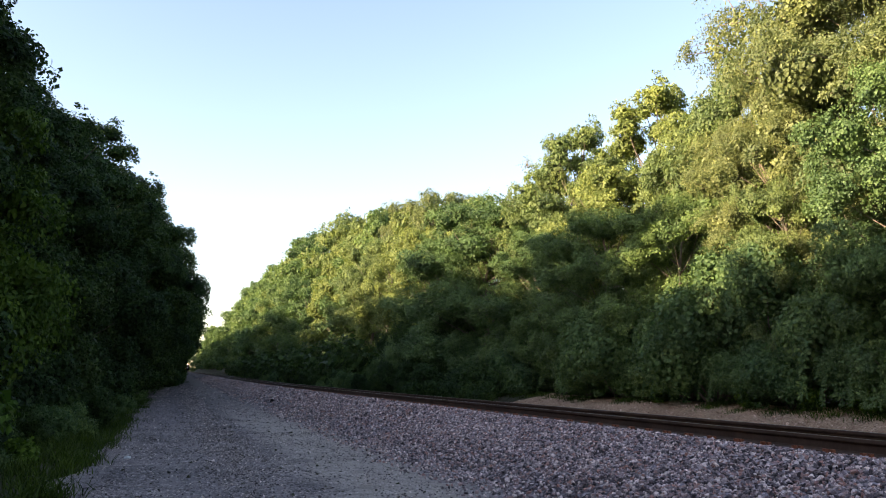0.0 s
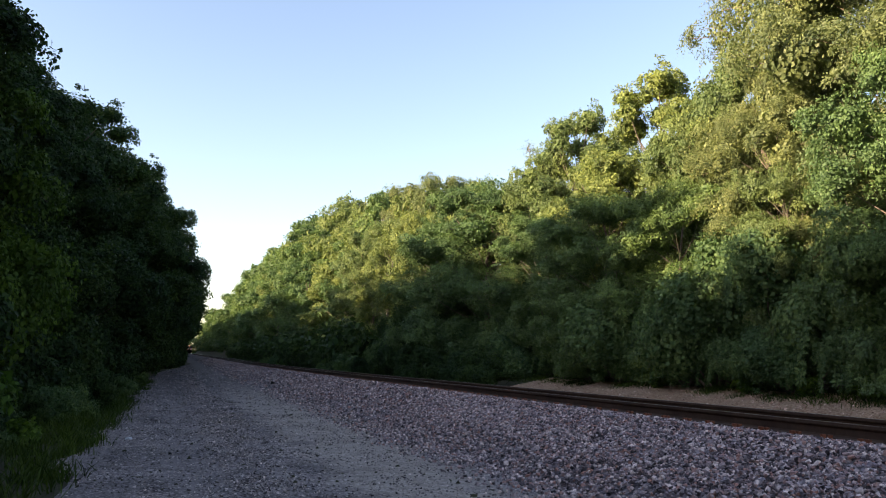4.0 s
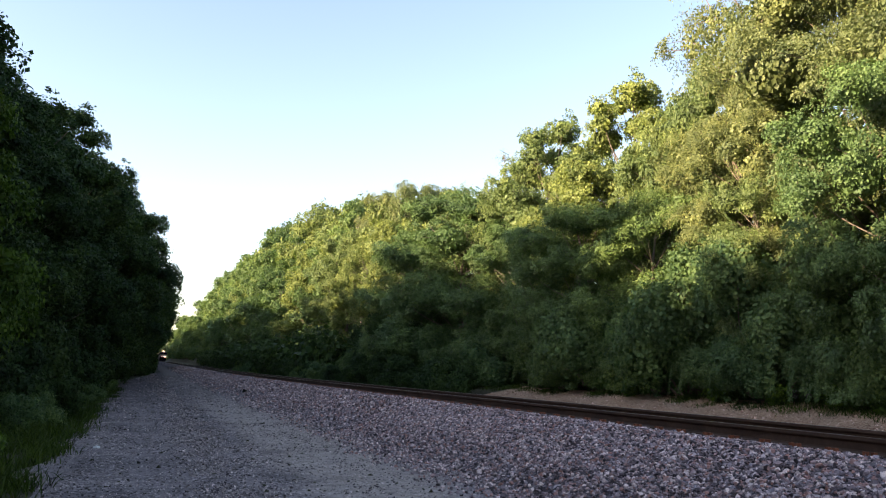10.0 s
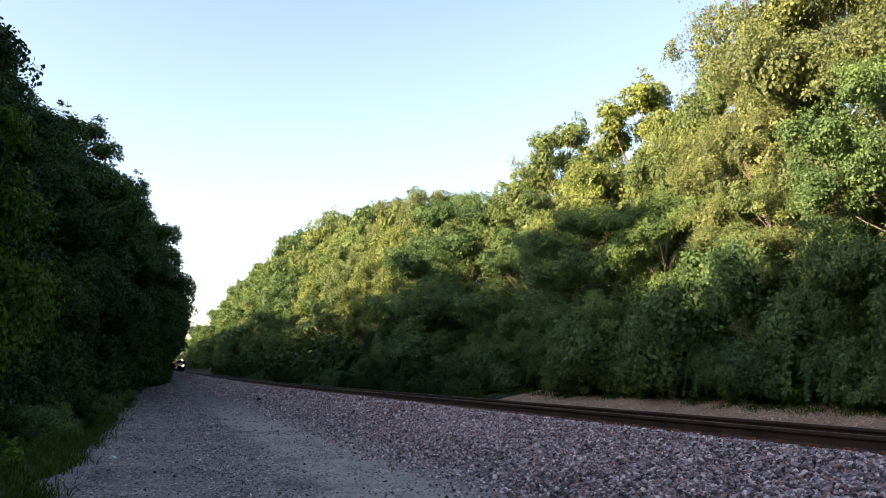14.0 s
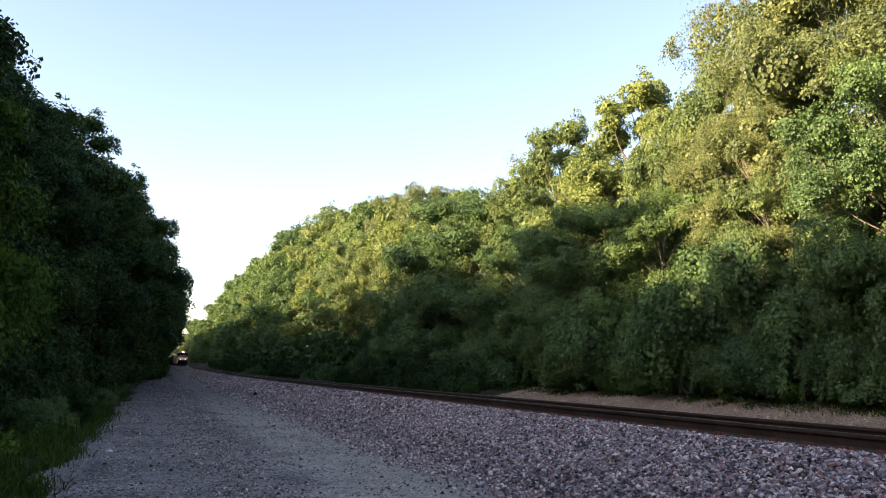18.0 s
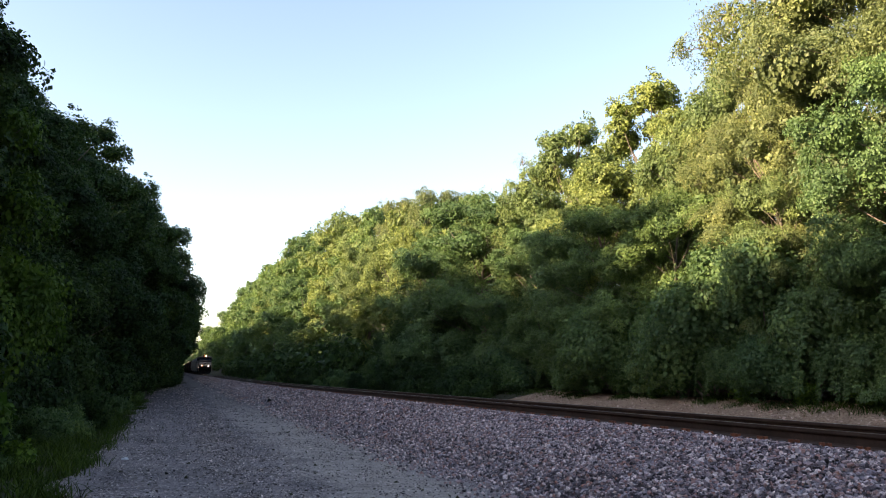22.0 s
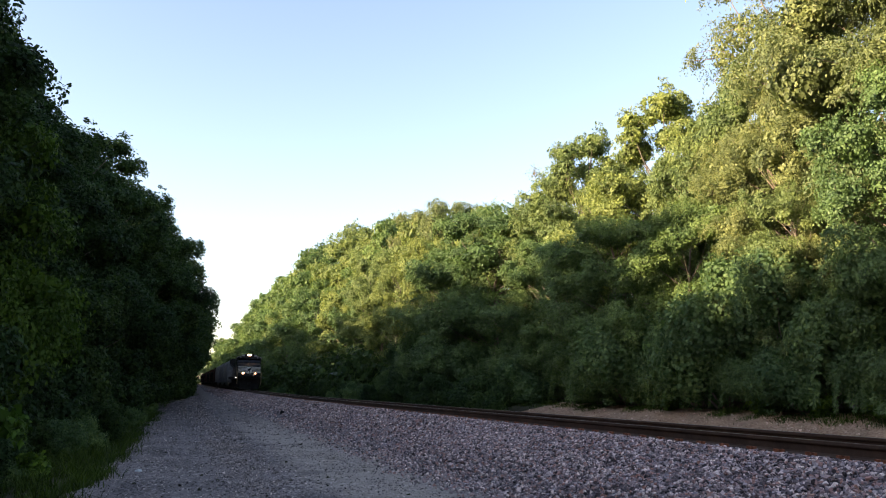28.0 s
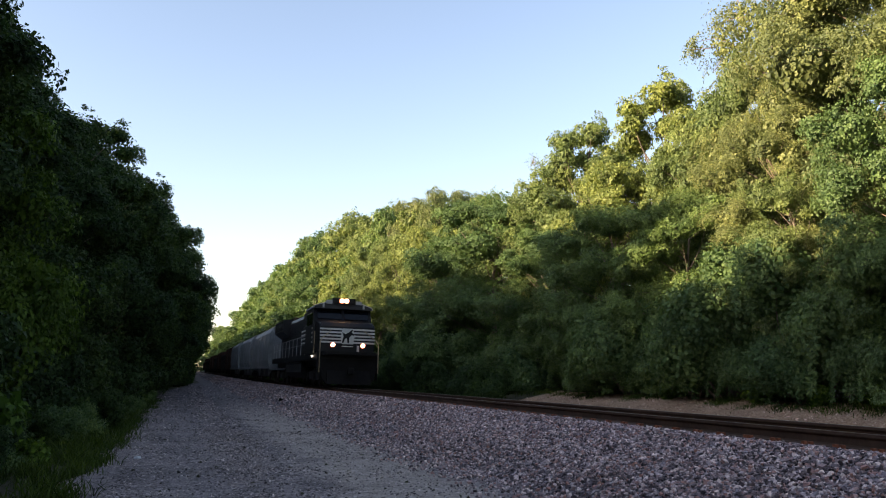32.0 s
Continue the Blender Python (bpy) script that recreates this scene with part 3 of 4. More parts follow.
def wood():
    rng = random.Random(5)
    right, left = "trees beyond the track", "trees along the road"
    # the front row beyond the track
    rng = random.Random(51)
    high = {"clumpy": 13.0, "locust": 17.0, "feathery": 17.0, "locust_b": 15.0, "sparse": 15.0, "mid": 14.0, "mid_b": 14.0, "far": 14.0, "far_b": 14.0}
    for y, x, tall, wide, kind in ((8.5, 16.6, 8.6, 1.0, "maple_c"), (12.6, 15.9, 8.0, 0.85, "maple_c"), (18.6, 17.3, 8.6, 1.0, "locust_b"), (16.8, 15.9, 6.2, 0.8, "maple_b"), (22.6, 16.6, 7.0, 1.0, "maple_c"), (27.4, 16.4, 7.4, 1.1, "maple_c"),
                                   (33.5, 16.8, 7.6, 1.1, "maple_c"), (40.5, 16.6, 10.8, 1.1, "maple_c"), (48.5, 16.8, 9.6, 1.0, "maple_c"), (55.0, 17.5, 11.5, 0.9, "maple"), (62.5, 16.6, 10.8, 0.85, "maple_b"), (70.0, 17.2, 12.5, 0.9, "maple"),
                                   (78.5, 17.0, 11.0, 1.0, "mid")):
        k = tall / high.get(kind, 12.0)
        plant(KINDS[kind], x, y, rng.uniform(0, 360), k * wide, k, right)
    y = 86.0
    while y < 560:
        tall = float(np.interp(y, [90, 180, 330], [14.0, 15.5, 16.0])) * rng.uniform(0.62, 1.12)
        plant(KINDS[rng.choice(["mid", "mid_b", "mid"] if y < 150 else ["far", "far_b", "far"])], rng.uniform(15.5, 19.5), y, rng.uniform(0, 360), tall / 14 * rng.uniform(1.0, 1.15), tall / 14, right)
        y += rng.uniform(7.0, 10.0) if y < 250 else rng.uniform(9, 14)
    # the taller row behind
    rng = random.Random(52)
    for y, x, tall, wide, kind in ((15.3, 20, 18.5, 0.9, "locust"), (11.5, 19.5, 18, 0.95, "locust"), (6.5, 20.5, 18, 0.95, "locust"), (20.3, 19.4, 11.5, 0.6, "locust_b"), (21.2, 21.0, 19.0, 0.8, "feathery"), (23.2, 20.6, 12.0, 0.8, "maple"), (28.6, 20, 13.4, 0.95, "clumpy"), (25.0, 19.5, 10.5, 0.7, "maple"),
                                   (35.0, 19.5, 13.5, 0.92, "clumpy"), (32.0, 18.8, 10.4, 0.8, "maple_b"), (37.6, 18.8, 11.6, 0.8, "maple_b"), (44.0, 19.0, 11.0, 0.85, "maple"), (39.6, 19.2, 13.0, 0.8, "sparse"), (40, 20.5, 10.6, 0.9, "locust_b"), (24, 22, 9.0, 1.1, "mid_b"), (17.5, 24.0, 10.0, 1.2, "mid_b"), (12.5, 23.5, 10.0, 1.2, "mid_b"), (29.5, 22.5, 9.4, 1.2, "mid_b"), (35, 22.5, 9.6, 1.2, "mid_b"), (42, 22.5, 9.8, 1.2, "mid_b"), (49, 20, 12.6, 0.8, "maple"),
                                   (57, 20, 14.3, 0.85, "locust_b"), (66, 21, 15.2, 0.85, "mid_b"), (75, 22, 16.0, 0.9, "locust_b"), (84, 22, 16.0, 0.9, "mid")):
        k = tall / high.get(kind, 12.0)
        plant(KINDS[kind], x, y, rng.uniform(0, 360), k * wide, k, right)
    y = 92
    while y < 340:
        k = rng.uniform(14.0, 16.5 if y < 112 else 20.5) / 14
        plant(KINDS[rng.choice(["mid", "mid_b"] if y < 150 else ["far", "far_b"])], rng.uniform(21, 25), y, rng.uniform(0, 360), k, k, right)
        y += rng.uniform(6, 9)
    # trees that close the line in the distance
    rng = random.Random(53)
    for i in range(14):
        k = rng.uniform(0.9, 1.3)
        plant(KINDS["far"], -30 + i * 5, 640 + rng.uniform(-12, 12), rng.uniform(0, 360), k, k, "trees in the distance")
    # shrubs and vines at their feet
    rng = random.Random(54)
    y = 9.0
    while y < 200:
        if 29.5 < y < 110:
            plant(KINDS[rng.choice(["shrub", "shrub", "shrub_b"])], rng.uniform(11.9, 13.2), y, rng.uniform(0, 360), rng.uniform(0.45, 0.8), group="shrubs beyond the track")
        if y < 60:
            plant(KINDS[rng.choice(["vine", "vine", "vine_b", "shrub_b"])], rng.uniform(15.4, 17.0) if y < 32 else rng.uniform(14.9, 16.2), y, rng.uniform(0, 360), rng.uniform(0.45, 1.05), group="shrubs beyond the track")
            y += rng.uniform(1.6, 3.4)
        else:
            plant(KINDS["shrub_far"], rng.uniform(13.2, 14.8), y, rng.uniform(0, 360), rng.uniform(1.0, 1.6), group="shrubs beyond the track")
            y += rng.uniform(3, 4.5)
    for x, y, k in ((15.4, 11.6, 0.6), (15.5, 13.8, 0.55), (15.3, 16.0, 0.6), (15.5, 18.2, 0.5), (15.4, 20.6, 0.55), (15.4, 23.2, 0.5), (15.2, 26.4, 0.45)):
        plant(KINDS["vine"], x, y, rng.uniform(0, 360), k, group="shrubs beyond the track")
    for x, y, k in ((14.9, 12.2, 0.6), (15.0, 13.5, 0.8), (14.9, 15.2, 0.5), (15.1, 17.6, 0.7), (14.9, 21.5, 0.5), (15.1, 10.6, 0.7), (13.5, 9.6, 0.2)):
        plant(KINDS["weed"], x, y, rng.uniform(0, 360), k, group="weeds beyond the track")
    # the shaded side
    rng = random.Random(55)
    y = -14.0
    while y < 720:
        x = float(np.interp(y, [0, 22, 50, 85, 105, 150, 230, 400], [-7.0, -6.2, -3.5, -3.1, -1.5, 0.0, 0.6, 0.9])) + rng.uniform(-0.9, 0.4)
        tall = float(np.interp(y, [-30, 10, 17, 21, 26, 30, 36, 45, 62, 80, 105, 200], [11, 10.2, 10.0, 10.0, 9.8, 10.6, 11.8, 12.5, 12.8, 12.0, 12.0, 12.6])) * rng.uniform(0.93, 1.07)
        k = tall / 13
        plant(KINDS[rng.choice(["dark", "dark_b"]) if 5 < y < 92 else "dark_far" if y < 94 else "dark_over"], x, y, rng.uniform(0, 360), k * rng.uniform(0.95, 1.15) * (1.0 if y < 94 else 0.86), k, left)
        y += rng.uniform(3.6, 5.2) if y < 150 else rng.uniform(6, 8)
    # back row, partly out of view, heights set to shade the trees opposite
    rng = random.Random(56)
    y = -16.0
    while y < 720:
        tall = float(np.interp(y, [-16, 2, 8, 19, 21, 26, 29, 39, 50, 58, 66, 80, 96, 119, 139, 330], [12.5, 12.6, 11.2, 11.0, 15.6, 15.4, 14.2, 14.6, 15.4, 13.6, 12.0, 11.8, 15, 17.5, 16.5, 16.5])) * rng.uniform(0.96, 1.04)
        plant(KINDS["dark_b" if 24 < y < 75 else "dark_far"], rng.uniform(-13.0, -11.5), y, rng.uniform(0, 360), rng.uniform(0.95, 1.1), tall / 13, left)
        y += rng.uniform(3.8, 4.8) if y < 130 else rng.uniform(4.6, 6)
    # hidden shrub rows added to keep low sun off the track
    rng = random.Random(57)
    y = -6.0
    while y < 88:
        plant(KINDS["shrub_far"], rng.uniform(-16, -15), y + 1, rng.uniform(0, 360), rng.uniform(2.2, 2.6), group="shrubs along the road")
        plant(KINDS["shrub_far"], rng.uniform(-10.5, -9), y, rng.uniform(0, 360), rng.uniform(2.0, 2.4), group="shrubs along the road")
        y += rng.uniform(1.5, 2.1)
    rng = random.Random(58)
    for x, y, k in ((-3.0, 12.8, 1.0), (-2.5, 11.2, 0.5), (-3.3, 15.5, 0.8), (-2.2, 13.8, 0.4), (-2.6, 18.5, 0.5), (-3.4, 10.6, 0.9)):
        plant(KINDS["weed"], x, y, rng.uniform(0, 360), k, group="weeds along the road")
    plant(KINDS["dark_b"], -7.0, 25.5, 70, 0.55, 12.0 / 13, left)
    # low trees out of view, added behind to block sun near the ground
    for y in (6, 9, 12, 15, 18, 21, 24):
        plant(KINDS["dark_far"], rng.uniform(-17, -15.5), y, rng.uniform(0, 360), 0.7, rng.uniform(8.4, 9) / 13, left)
    plant(KINDS["dark_b"], -6.3, 27.0, 140, 0.42, 12.8 / 13, left)
    plant(KINDS["bright"], -4.5, 16.5, 40, 0.9, 1.12, left)
    y = 9.0
    while y < 620:
        x = float(np.interp(y, [0, 25, 60, 78, 95, 150, 260, 420], [-4.2, -3.6, -3.3, -2.2, -0.3, 0.6, 1.6, 2.2])) + rng.uniform(-0.3, 0.3)
        plant(KINDS["shrub" if y < 90 else "shrub_far"], x, y, rng.uniform(0, 360), rng.uniform(0.55, 1.0), group="shrubs along the road")
        if y > 84:
            plant(KINDS["shrub_far"], x - rng.uniform(3.5, 5), y, rng.uniform(0, 360), rng.uniform(1.8, 2.3), group="shrubs along the road")
        if y < 46:
            for k in range(2):
                plant(KINDS[rng.choice(["shrub_b", "shrub"])], x + rng.uniform(0.7, 1.8), y + k + rng.uniform(0, 0.8), rng.uniform(0, 360), rng.uniform(0.18, 0.42), group="shrubs along the road")
        y += rng.uniform(1.9, 3.0) if y < 120 else rng.uniform(4, 6)


def undergrowth():
    """All the far shrubs as one mass of leaves."""
    leaves = next(o for o in KINDS["shrub_far"].children if o.name.startswith("foliage")).data
    v = np.array([p.co for p in leaves.vertices])
    out = []
    for x, y, z, turn, size in UNDERGROWTH:
        c, k = math.cos(turn), math.sin(turn)
        out.append(np.stack([x + size * (v[:, 0] * c - v[:, 1] * k), y + size * (v[:, 0] * k + v[:, 1] * c), z + size * v[:, 2]], 1))
    v = np.concatenate(out)
    # its dark colour carries the shade under the far trees
    tagged(soup("undergrowth", v, np.arange(len(v)).reshape(-1, 4), LEAF_SHADED), "leafy undergrowth at the foot of the far trees, darkened for shade", "undergrowth", kind="stuff")


wood()
undergrowth()
for made in KINDS.values():
    for o in (*made.children_recursive, made):
        bpy.data.objects.remove(o)


# ---- the track ----
def rail_line(name, x, near_y, far_end, label):
    """One rail: head, web and foot, laid along the line."""
    outline = [(-0.074, 0), (0.074, 0), (0.074, 0.012), (0.02, 0.028), (0.009, 0.045), (0.009, 0.12), (0.034, 0.142), (0.037, 0.15), (0.037, 0.176), (0.03, 0.186),
               (-0.03, 0.186), (-0.037, 0.176), (-0.037, 0.15), (-0.034, 0.142), (-0.009, 0.12), (-0.009, 0.045), (-0.02, 0.028), (-0.074, 0.012)]
    ys = np.array([-40, -10, *np.arange(0, 140, 6.0), *np.arange(140, 640, 25.0)])
    n = len(outline)
    verts = [(x + a, y, float(rail_top(y)) - 0.186 + b) for y in ys for a, b in outline]
    faces = [(i * n + k, i * n + (k + 1) % n, (i + 1) * n + (k + 1) % n, (i + 1) * n + k) for i in range(len(ys) - 1) for k in range(n)]
    ob = soup(name, verts, faces, RAIL_RUST, track)
    ob.data.materials.append(RAIL_HEAD)
    top = np.zeros(len(faces), np.int32)
    top[9::n] = 1
    top[8::n] = 1
    ob.data.polygons.foreach_set("material_index", top)
    return tagged(ob, label)


track = new("railway_track")
tagged(track, "single standard-gauge railway track on wooden ties", "track", kind="structure")
for side in (-1, 1):
    rail_line("rail", TRACK_X + side * 0.755, -40, 640, "rusty steel rail with a worn shiny head")


def ties():
    """Wooden ties with a rusty plate and spikes under each rail; the far ones joined."""
    wood_bm, plate_bm, spike_bm = bmesh.new(), bmesh.new(), bmesh.new()
    box(wood_bm, -1.3, 1.3, -0.115, 0.115, -0.385, -0.205, 0.012)
    box(plate_bm, -0.22, 0.22, -0.1, 0.1, -0.205, -0.184, 0.004)
    for dx in (-0.1, 0.1):
        for dy in (-0.05, 0.05):
            box(spike_bm, dx - 0.026, dx + 0.026, dy - 0.02, dy + 0.02, -0.2, -0.142)
    tie0 = part("tie", wood_bm, TIE_WOOD, track)
    plate0 = part("tie_plate", plate_bm, PLATE_RUST, tie0, "rusty steel tie plate")
    spike0 = part("spike", spike_bm, PLATE_RUST, tie0)
    n = 0
    far_v, far_f = [], []
    for i in range(230):
        y = 3.0 + i * 0.51
        z = float(rail_top(y))
        if i < 130:
            tie = tie0 if n == 0 else new("tie", tie0.data)
            tie.parent, tie.location = track, (TRACK_X + 0.02 * math.sin(i * 7.1), y + 0.012 * math.sin(i * 3.3), z)
            for k in (-0.755, 0.755):
                for src in (plate0, spike0):
                    ob = src if n == 0 and k < 0 else new(src.name.split(".")[0], src.data)
                    ob.parent, ob.location = tie, (k, 0, 0)
            n += 1
        else:
            base = len(far_v) * 8
            far_v.append(np.array([(TRACK_X + a, y + c, z - d) for d in (0.38, 0.205) for a, c in ((-1.3, -0.11), (1.3, -0.11), (1.3, 0.11), (-1.3, 0.11))]))
            far_f += [[base + q for q in f] for f in ((4, 5, 6, 7), (0, 1, 5, 4), (1, 2, 6, 5), (2, 3, 7, 6), (3, 0, 4, 7))]
    tagged(soup("far_ties", np.concatenate(far_v), far_f, TIE_WOOD, track), kind="stuff")


ties()


# ---- loose stone ----
def stones(name, count, where, low, high, mat, seed, parent=None, flat=0.65, simple=False):
    """Many broken stones: uneven eight-cornered lumps, each turned its own way. where(rng, n) gives places on the surface."""
    rng = np.random.default_rng(seed)
    p = where(rng, count)
    corner = np.array([(x, y, z) for z in (-1, 1) for x, y in ((-1, -1), (1, -1), (1, 1), (-1, 1))], float) * 0.5
    v = corner[None] * (1 + rng.normal(size=(count, 8, 3)) * 0.28)
    v[:, 4:, :2] *= rng.uniform(0.45, 0.95, (count, 1, 1))
    size = low + (high - low) * rng.random(count) ** 1.6
    v = v * size[:, None, None] * rng.uniform(0.7, 1.25, (count, 1, 3)) * np.array([1, 1, flat])
    a, t = rng.uniform(0, 2 * np.pi, count), rng.normal(size=(count, 2)) * 0.6
    x, y, z = v[..., 0], v[..., 1], v[..., 2]
    y, z = y * np.cos(t[:, :1]) - z * np.sin(t[:, :1]), y * np.sin(t[:, :1]) + z * np.cos(t[:, :1])
    x, z = x * np.cos(t[:, 1:]) - z * np.sin(t[:, 1:]), x * np.sin(t[:, 1:]) + z * np.cos(t[:, 1:])
    c, s = np.cos(a)[:, None], np.sin(a)[:, None]
    v = np.stack([x * c - y * s, x * s + y * c, z], -1) + p[:, None]
    f = np.array([(0, 3, 2, 1), (4, 5, 6, 7), (0, 1, 5, 4), (1, 2, 6, 5), (2, 3, 7, 6), (3, 0, 4, 7)])
    if simple:
        # small far lumps: four sides that meet in an off-centre top
        v = v[:, :5]
        f = np.array([(0, 1, 4), (1, 2, 4), (2, 3, 4), (3, 0, 4)])
    ob = soup(name, v.reshape(-1, 3), (np.arange(count)[:, None, None] * v.shape[1] + f[None]).reshape(-1, f.shape[1]), mat, parent)
    return tagged(ob, kind="stuff")


def on_ballast(y0, y1, x0=3.5, x1=6.98):
    def where(rng, n):
        y = y0 + (y1 - y0) * rng.random(n)
        x = x0 + (x1 - x0) * rng.random(n)
        thin = (x < 5.4) & (rng.random(n) > (np.clip(x - 3.5, 0, 2) / 1.9) ** 1.4)
        x = np.where(thin, rng.uniform(5.3, x1, n), x)
        z = np.maximum(ballast_top(x, y), np.where(x < 5.1, road_surface(x, y) + 0.07, -9))
        return np.stack([x, y, z + 0.004 + rng.random(n) * 0.018], 1)
    return where


def on_road(y0, y1, middle=0.3):
    def where(rng, n):
        y, x = y0 + (y1 - y0) * rng.random(n), rng.uniform(-1.7, 4.9, n)
        shift = rng.random(n) < middle
        x = np.where(shift, rng.normal(1.1, 0.35, n), x)
        return np.stack([x, y, road_surface(x, y) + 0.07 + 0.002], 1)
    return where


tagged(stones("loose_ballast", 40000, on_ballast(3.5, 19), 0.02, 0.052, STONE, 1, ballast), "loose grey crushed rock")
tagged(stones("loose_ballast", 15000, on_ballast(19, 36), 0.03, 0.078, STONE, 2, ballast, 0.65, True), "loose grey crushed rock")
tagged(stones("loose_ballast", 8000, on_ballast(36, 75), 0.045, 0.11, STONE, 3, ballast, 0.65, True), "loose grey crushed rock")
tagged(stones("loose_ballast", 5000, on_ballast(75, 160), 0.07, 0.15, STONE, 15, ballast, 0.65, True), "loose grey crushed rock")
tagged(stones("loose_ballast", 2000, on_ballast(5, 30, 7.5, 11.0), 0.04, 0.09, STONE, 6, ballast), "loose grey crushed rock")
tagged(stones("road_chips", 30000, on_road(7.5, 22), 0.009, 0.034, CHIP, 4, road, 0.5, True), "loose grey stone chips")
tagged(stones("road_chips", 11000, on_road(22, 50), 0.02, 0.055, CHIP, 5, road, 0.5, True), "loose grey stone chips")
tagged(stones("road_chips", 4000, on_road(50, 95), 0.04, 0.09, CHIP, 14, road, 0.5, True), "loose grey stone chips")
tagged(stones("road_litter", 900, on_road(8.0, 34, 0.0), 0.015, 0.055, FOREST_FLOOR, 8, road, 0.15), "dark dead leaves and bark scraps")


def single_stones():
    """The larger stones nearest to the viewer, one by one."""
    rng = np.random.default_rng(9)
    shapes = []
    for k in range(6):
        ob = stones("stone", 1, lambda r, n: np.zeros((n, 3)), 0.07, 0.08, STONE, 40 + k, ballast, 0.7)
        del ob["kind"]
        shapes.append(ob.data)
        bpy.data.objects.remove(ob)
    for i in range(280):
        x, y = rng.uniform(4.9, 7.2), 5.5 + 11 * rng.random() ** 1.3
        ob = new("stone", shapes[i % 6])
        ob.parent = ballast
        k = rng.uniform(0.5, 0.95)
        ob.matrix_basis = Matrix.LocRotScale((x, y, float(ballast_top(x, y)) + 0.02), Euler((rng.uniform(-0.4, 0.4), rng.uniform(-0.4, 0.4), rng.uniform(0, 6.28))), (k, k, k))


single_stones()


def on_bank(rng, n):
    x, y = rng.uniform(10.8, 14.8, n), 6 + 24 * rng.random(n) ** 1.4
    return np.stack([x, y, ground_top(x, y) + 0.025], 1)


tagged(stones("bank_stones", 7000, on_bank, 0.012, 0.06, PALE_CHIP, 7, dirt, 0.5, True), "pale stones in the earth")


# ---- grass and litter ----
def grass(name, count, where, low, high, seed, label):
    rng = np.random.default_rng(seed)
    p = where(rng, count)
    h = rng.uniform(low, high, (count, 1)) * rng.uniform(0.6, 1.0, (count, 1))
    a = rng.uniform(0, 6.28, count)
    side = np.stack([np.cos(a), np.sin(a), np.zeros(count)], 1) * 0.008
    lean = np.stack([rng.normal(size=count), rng.normal(size=count), np.zeros(count)], 1) * 0.55 * h
    up = np.array([0, 0, 1.0])
    v = np.stack([p - side, p + side, p + side * 0.8 + lean * 0.4 + up * h * 0.6, p - side * 0.8 + lean * 0.4 + up * h * 0.6,
                  p + side * 0.1 + lean + up * h * 0.97, p - side * 0.1 + lean + up * h * 0.97], 1)
    i = np.arange(count)[:, None] * 6
    f = np.concatenate([i + np.array([[0, 1, 2, 3]]), i + np.array([[3, 2, 4, 5]])])
    return tagged(soup(name, v.reshape(-1, 3), f, GRASS), label, "grass", kind="stuff")


def tufts(x0, x1, y0, y1, spread, n_tufts):
    def where(rng, n):
        c = np.stack([rng.uniform(x0, x1, n_tufts), y0 + (y1 - y0) * rng.random(n_tufts) ** 1.4], 1)
        p = c[rng.integers(n_tufts, size=n)] + rng.normal(size=(n, 2)) * spread
        return np.stack([p[:, 0], p[:, 1], ground_top(p[:, 0], p[:, 1])], 1)
    return where


grass("verge_grass", 40000, tufts(-3.8, -1.1, -6, 48, 0.17, 620), 0.06, 0.36, 31, "tall green grass and weeds along the gravel road")
grass("bank_grass", 26000, tufts(14.2, 15.8, 7, 50, 0.2, 190), 0.04, 0.2, 32, "thin green grass at the foot of the trees")


def litter():
    bm = bmesh.new()
    pts = [(-0.075, -0.03, 0.01), (0.01, -0.05, 0.03), (0.085, -0.02, 0.01), (0.07, 0.035, 0.045), (-0.01, 0.05, 0.02), (-0.07, 0.03, 0.035)]
    low, top = [bm.verts.new((x, y, 0)) for x, y, z in pts], [bm.verts.new(p) for p in pts]
    mid = bm.verts.new((0, 0, 0.06))
    for i in range(6):
        j = (i + 1) % 6
        bm.faces.new((low[i], low[j], top[j], top[i]))
        bm.faces.new((top[i], top[j], mid))
    bm.faces.new(low[::-1])
    paper = part("paper_scrap", bm, plain_material("paper", (0.6, 0.6, 0.62), 0.7, 0, 0.1, 8))
    paper.scale = (0.75, 0.75, 0.75)
    paper.location = (-0.63, 14.57, float(road_surface(-0.63, 14.57)) + 0.072)
    tagged(paper, "crumpled white paper scrap on the gravel road", "litter")
    for x, y, k in ((5.0, 42.0, 3.2), (0.05, 12.5, 0.6)):
        ob = stones("dark_rock", 1, lambda r, n: np.zeros((n, 3)), 0.09, 0.1, plain_material("wet_rock", (0.035, 0.033, 0.03), 0.8, 0, 0.3, 6), 77, None, 0.6)
        ob["kind"] = ""
        ob.matrix_basis = Matrix.LocRotScale((x, y, float(max(ballast_top(x, y), road_surface(x, y) + 0.07)) + 0.02 * k), Euler((0.1, 0.2, 0.7)), (k * 1.4, k, k * 0.8))
        tagged(ob, "dark lump of rock lying on the gravel", "rock", kind="thing")


litter()


# ---- the train ----
BLACK = plain_material("black_paint", (0.008, 0.008, 0.0095), 0.5, 0, 0.3, 1.5)
GRIME = plain_material("grimy_steel", (0.014, 0.0125, 0.0115), 0.8, 0, 0.4, 2.5)
WHITE = plain_material("white_paint", (0.52, 0.51, 0.49), 0.5, 0, 0.15, 3)
PLOW = plain_material("plow_black", (0.009, 0.0075, 0.007), 0.85, 0, 0.5, 3.0)
ROOF_DARK = plain_material("roof_dark", (0.045, 0.046, 0.05), 0.6, 0, 0.3, 2)
ROOF_GREY = plain_material("roof_grey", (0.34, 0.34, 0.34), 0.6, 0, 0.2, 2)
RAILING = plain_material("railing_paint", (0.34, 0.27, 0.17), 0.6, 0, 0.3, 4)
